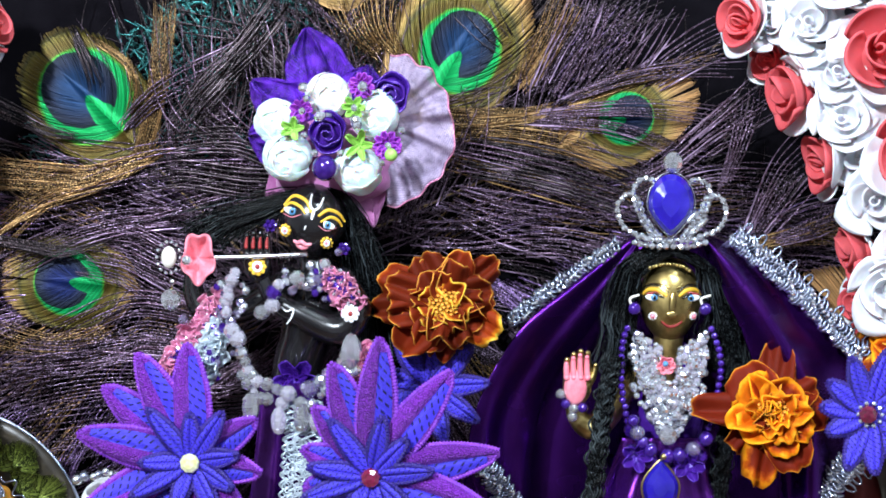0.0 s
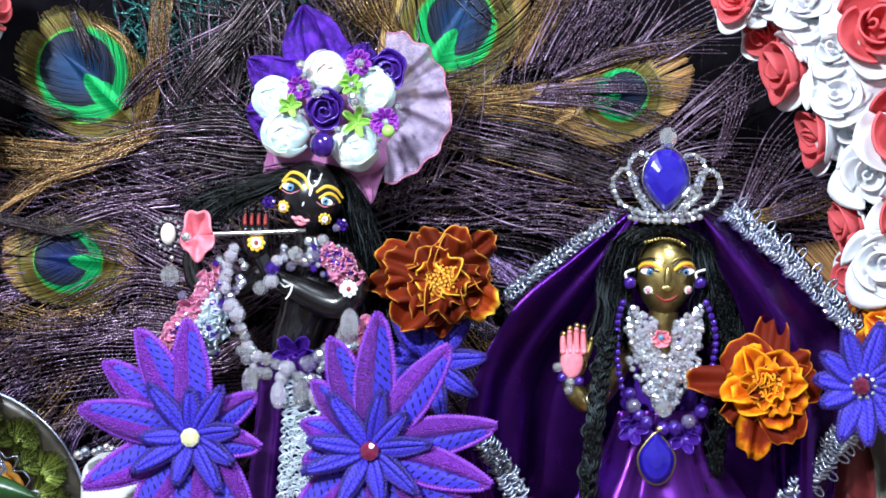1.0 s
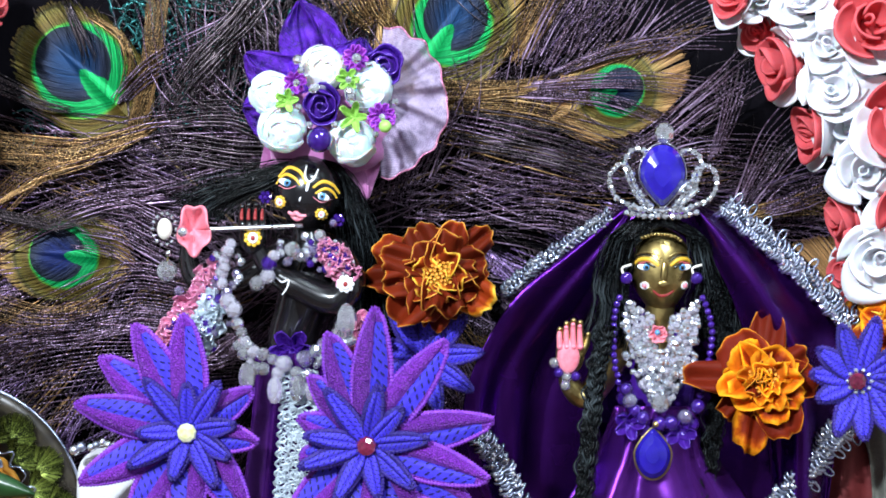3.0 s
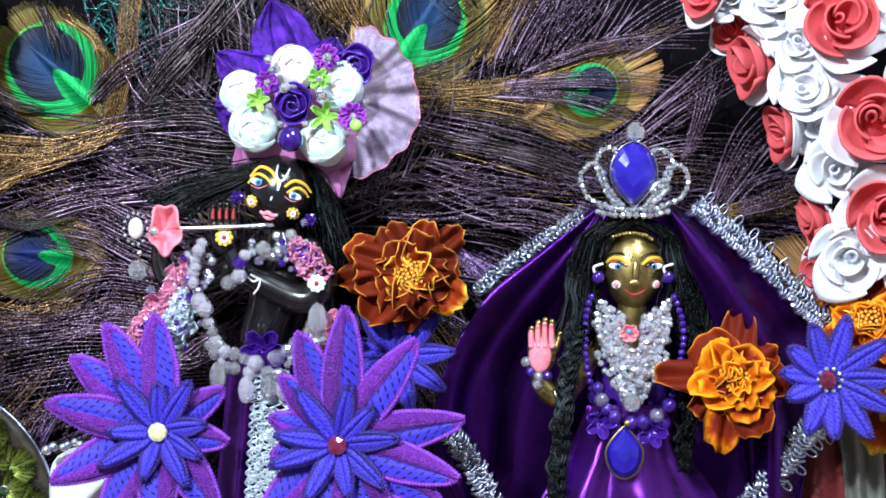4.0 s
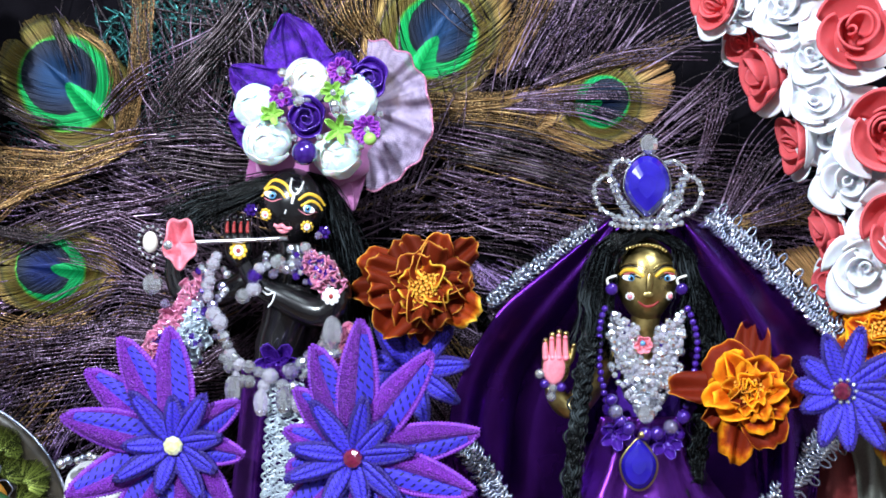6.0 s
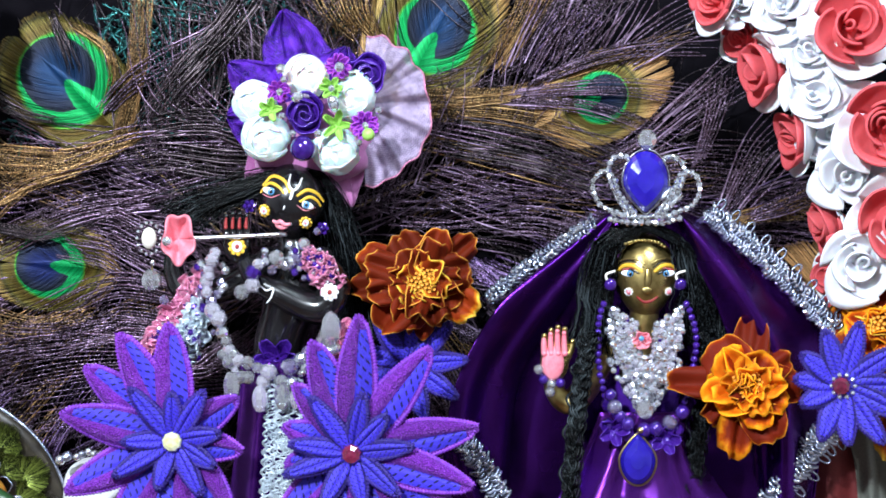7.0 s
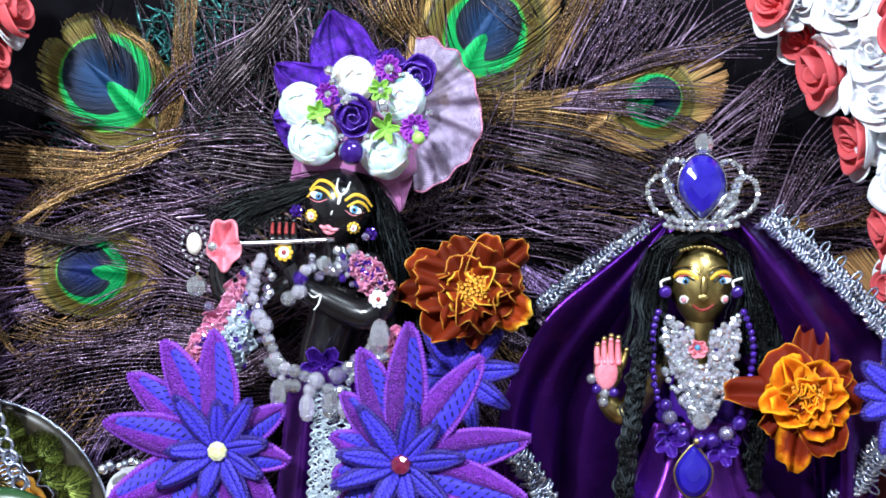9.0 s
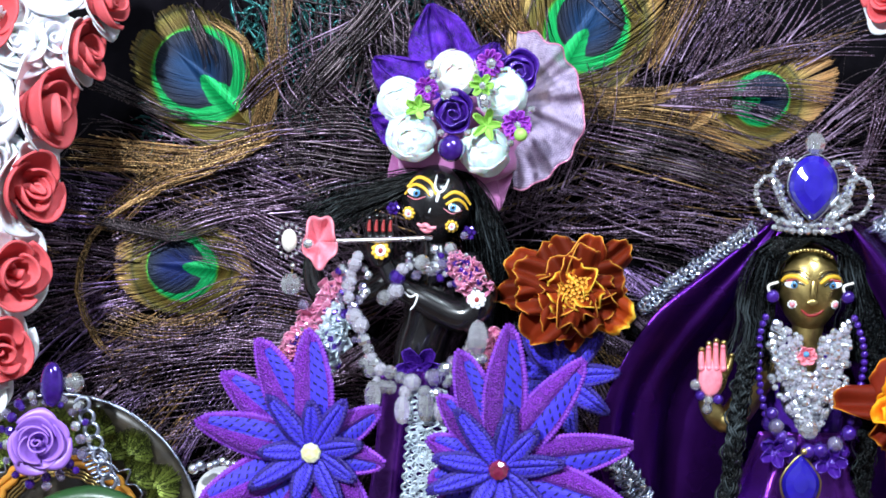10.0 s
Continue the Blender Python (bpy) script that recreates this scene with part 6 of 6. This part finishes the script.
link_mesh("bib_backing", [(c.x + x * 46 * U, c.y + y * 26 * U, c.z + z * 62 * U) for x, y, z in v], f, SILVER, bib)
faceted("pendant_crystal", 16 * U, CRYSTAL, bib, spot(1146, 736, -0.008), (1, 0.7, 1))
blossom(1140, 612, -0.0035, 6, 20, 14, PINK, "pink_petal", 14, bib)
smooth_bead("blue_bead", 5 * U, IRIS, bib, spot(1140, 610, -0.008))
pearls = bead_string("pearl_string", [(1072, 548), (1064, 590), (1064, 650), (1074, 706), (1096, 752)], -0.001, (6.2,), (VIOLET_PEARL,), 2.05, "violet pearl string hanging over the golden doll's dress", 0.6, 2, "pearl", None, False)
bead_string("", [(1220, 548), (1232, 580), (1236, 630), (1224, 700), (1204, 744)], -0.001, (6.2,), (VIOLET_PEARL,), 2.05, "", 0.6, 3, "pearl", pearls, False)
cluster = bead_string("bead_cluster", [(1082, 708), (1104, 748), (1140, 768), (1180, 764), (1206, 736)], -0.008, (11, 13), (VIOLET_PEARL, VIOLET_PEARL, CRYSTAL_LILAC), 1.9, "violet pearls and clear beads in a cluster over a pendant", 3, 4, "bead", None, False)
bead_string("", [(1078, 740), (1110, 776), (1160, 784), (1200, 772)], -0.004, (12, 14), (SATIN_ROSE, VIOLET_PEARL), 1.9, "", 6, 5, "bead", cluster, True)
blossom(1090, 770, -0.004, 5, 34, 20, SATIN_ROSE, "satin_petal", 15, cluster)
blossom(1180, 786, -0.004, 5, 34, 20, SATIN_ROSE, "satin_petal", 16, cluster)
pend = thing("blue_pendant", Matrix(), "royal blue teardrop pendant in a gold setting", "pendant")
teardrop("blue_stone", 1133, 824, -0.010, 62, -88, 0.005, BLUE_GEM, pend)
tv, tf = tube([spot(1133 + 33 * math.sin(a) * (1 - 0.62 * max(0, -math.cos(a)) ** 1.6), 824 + 46 * math.cos(a), -0.0095) for a in np.linspace(0, 2 * math.pi, 40)[:-1]], 1.8 * U, 6, close=True)
link_mesh("gold_setting", tv, tf, GOLD, pend)
smooth_bead("bail", 6 * U, GOLD, pend, spot(1138, 772, -0.011))
for u in (1086, 1210):
    e = thing("earring", Matrix(), "pearl and pink stone earring of the golden doll", "earring", "earrings")
    smooth_bead("violet_stone", 11 * U, VIOLET_PEARL, e, spot(u - 1, 514, 0.002), (1, 0.7, 1))
    tv, tf = tube(line([(u + 8, 490), (u - 8, 496), (u - 6, 508), (u, 516)], 0.002, 14), 2.4 * U, 6)
    link_mesh("hoop", tv, tf, PEARL, e)
cuff = thing("bead_bracelet", Matrix(), "violet and clear bead bracelet under the raised palm", "bracelet")
for u, v, m in ((958, 664, CRYSTAL), (966, 682, VIOLET_PEARL), (980, 690, CRYSTAL), (996, 688, VIOLET_PEARL), (978, 704, CRYSTAL)):
    smooth_bead("bead", 9 * U, m, cuff, spot(u, v, -0.002))

# ---- low corner: plate, resin rose, leaf, cushion ----
plate = thing("peacock_plate", Matrix(), "round dark plate edged in silver with olive feather fans", "plate")
c = spot(-112, 940, 0.016)
ang = np.linspace(0, 2 * math.pi, 97)[:-1]
grid = np.array([[(c.x + r * U * math.cos(a), c.y + 0.004 - 0.0012 * (r / 243) ** 4, c.z + r * U * math.sin(a)) for a in np.linspace(0, 2 * math.pi, 80)] for r in np.linspace(0.5, 243, 12)])
v, f, uv = shell(grid, 0.002)
link_mesh("plate_disc", v, f, FAN_BASE, plate, "", uv)
tv, tf = tube([(c.x + 245 * U * math.cos(a), c.y, c.z + 245 * U * math.sin(a)) for a in ang], 2.8 * U, 6, close=True)
link_mesh("rim", tv, tf, SILVER, plate, "bright silver rim")
rng = random.Random(5)
for k in range(16):
    for ring in (0, 1):
        heap = Heap()
        aa = radians(k * 22.5 + 6 + 11.25 * ring)
        base = 178 - 26 * ring
        o = np.array([c.x + base * U * math.cos(aa), c.y + 0.001, c.z + base * U * math.sin(aa)])
        for m in range(33):
            s = (m / 32 - 0.5) * 2.2
            ln = (58 - 4 * ring) * (1 - 0.22 * abs(s)) * rng.uniform(0.92, 1.04)
            e = o + np.array([ln * U * math.cos(aa + s), -0.0022, ln * U * math.sin(aa + s)])
            tv, tf = tube(np.array([o, (o + e) / 2 + [0, -0.0016 + 0.0008 * ring, 0], e]), [0.9 * U, 1.7 * U, 1.2 * U], 4)
            heap.add(tv, tf)
        tagged(heap.done("feather_fan", FAN_GREEN, plate), kind="stuff")
for r, wave, m in ((156, 8, SILVER), (140, 2, RUST), (128, 2, RUST), (116, 1, GOLD), (110, 1, GOLD), (104, 1, GOLD)):
    tv, tf = tube([(c.x + (r + wave * math.sin(a * 26) + 0.5 * wave * math.sin(a * 43)) * U * math.cos(a), c.y - 0.0012, c.z + (r + wave * math.sin(a * 26) + 0.5 * wave * math.sin(a * 43)) * U * math.sin(a)) for a in np.linspace(0, 2 * math.pi, 300)[:-1]], (6.5 if m is RUST else 2.0) * U, 5, close=True)
    link_mesh("ornament_ring", tv, tf, m, plate)

lilac = rose(facing(-158, 784, -0.022, 6, 8, 30, 0.0118), FOAM_LILAC, FOAM_LILAC, "glossy lilac resin rose among violet beads", 6, "", [(0.13, 0.92, 2.3, 0.0, 2, 0), (0.33, 0.94, 1.5, 0.04, 2, 40), (0.56, 0.84, 1.25, 0.14, 3, 10), (0.80, 0.62, 1.1, 0.26, 4, 55), (0.95, 0.36, 0.95, 0.36, 5, 20)])
lilac.name = "resin_rose"
gems = thing("bead_brooch", Matrix(), "brooch of violet beads with an oval violet cabochon", "brooch")
smooth_bead("cabochon", 24 * U, VIOLET_PEARL, gems, spot(-138, 684, -0.020), (0.85, 0.6, 1.6), "glossy violet oval cabochon")
for k in range(34):
    a = k * 2 * math.pi / 17
    r = 62 + 14 * (k % 2) + rng.uniform(-5, 5)
    faceted("bead", rng.choice((7, 9)) * U, rng.choice((VIOLET_PEARL, VIOLET_PEARL, CRYSTAL_LILAC, RHINESTONE)), gems, spot(-152 + r * math.cos(a), 776 + r * 1.02 * math.sin(a), -0.018 + rng.uniform(-0.001, 0.002)))
faceted("clear_stone", 18 * U, CRYSTAL, gems, spot(-100, 680, -0.016))
for k in range(7):
    tv, tf = tube([spot(-84 + 8 * k + 12 * math.cos(a), 716 + 22 * k + 12 * math.sin(a), -0.014) for a in np.linspace(0, 2 * math.pi, 18)[:-1]], 3.5 * U, 6, close=True)
    link_mesh("silver_link", tv, tf, SILVER, gems)
for k in range(8):
    tv, tf = tube(line([(-92 + 5 * k, 800 + 7 * k), (-60 + 5 * k, 790 + 7 * k), (-40 + 3 * k, 812 + 6 * k)], -0.012, 8), 3.0 * U, 6)
    link_mesh("silver_coil", tv, tf, SILVER, gems)
nu, nv = 14, 9
p = np.zeros((nu, nv, 3))
for i, h in enumerate(np.linspace(0, 1, nu)):
    w = 42 * math.sin(math.pi * (0.04 + 0.94 * h)) ** 0.8
    for j, a in enumerate(np.linspace(-1, 1, nv)):
        p[i, j] = spot(-150 + 190 * h, 884 + 26 * h - 16 * math.sin(2.6 * h) + a * w * 0.62, -0.026 + 0.004 * a * a)
v, f, uv = shell(p, 0.0006)
tagged(link_mesh("leaf", v, f, LEAF_DARK, None, "", uv), "dark green leaf lying at the plate's foot", "leaf")
cushion = thing("white_cushion", Matrix(), "white satin cushion with a silver cord along its top", "cushion")
v, f = ball(1.0, 24, 14)
c = spot(186, 900, 0.022)
sq = lambda x: math.copysign(abs(x) ** 0.5, x)
link_mesh("cover", [(c.x + sq(x) * 66 * U, c.y + sq(y) * 60 * U, c.z + sq(z) * 82 * U) for x, y, z in v], f, WHITE, cushion)
bead_string("", [(110, 822), (150, 812), (200, 812), (250, 824)], -0.004, (7, 9), (SILVER, RHINESTONE), 1.6, "", 1.5, 9, "silver_bead", cushion, False)
draped("red_cloth", [(1440, 720), (1420, 900), (1400, 1500)], [(1640, 700), (1660, 900), (1680, 1500)], 0.034, 3, 0.003, RED_CLOTH, "dark red cloth hanging beside the cape", "cloth")
draped("white_drape", [(1500, 770), (1520, 860), (1530, 1100)], [(1580, 752), (1590, 860), (1600, 1100)], 0.030, 2, 0.003, SHADED_WHITE, "white drape with a folded edge, its shade painted in", "cloth")
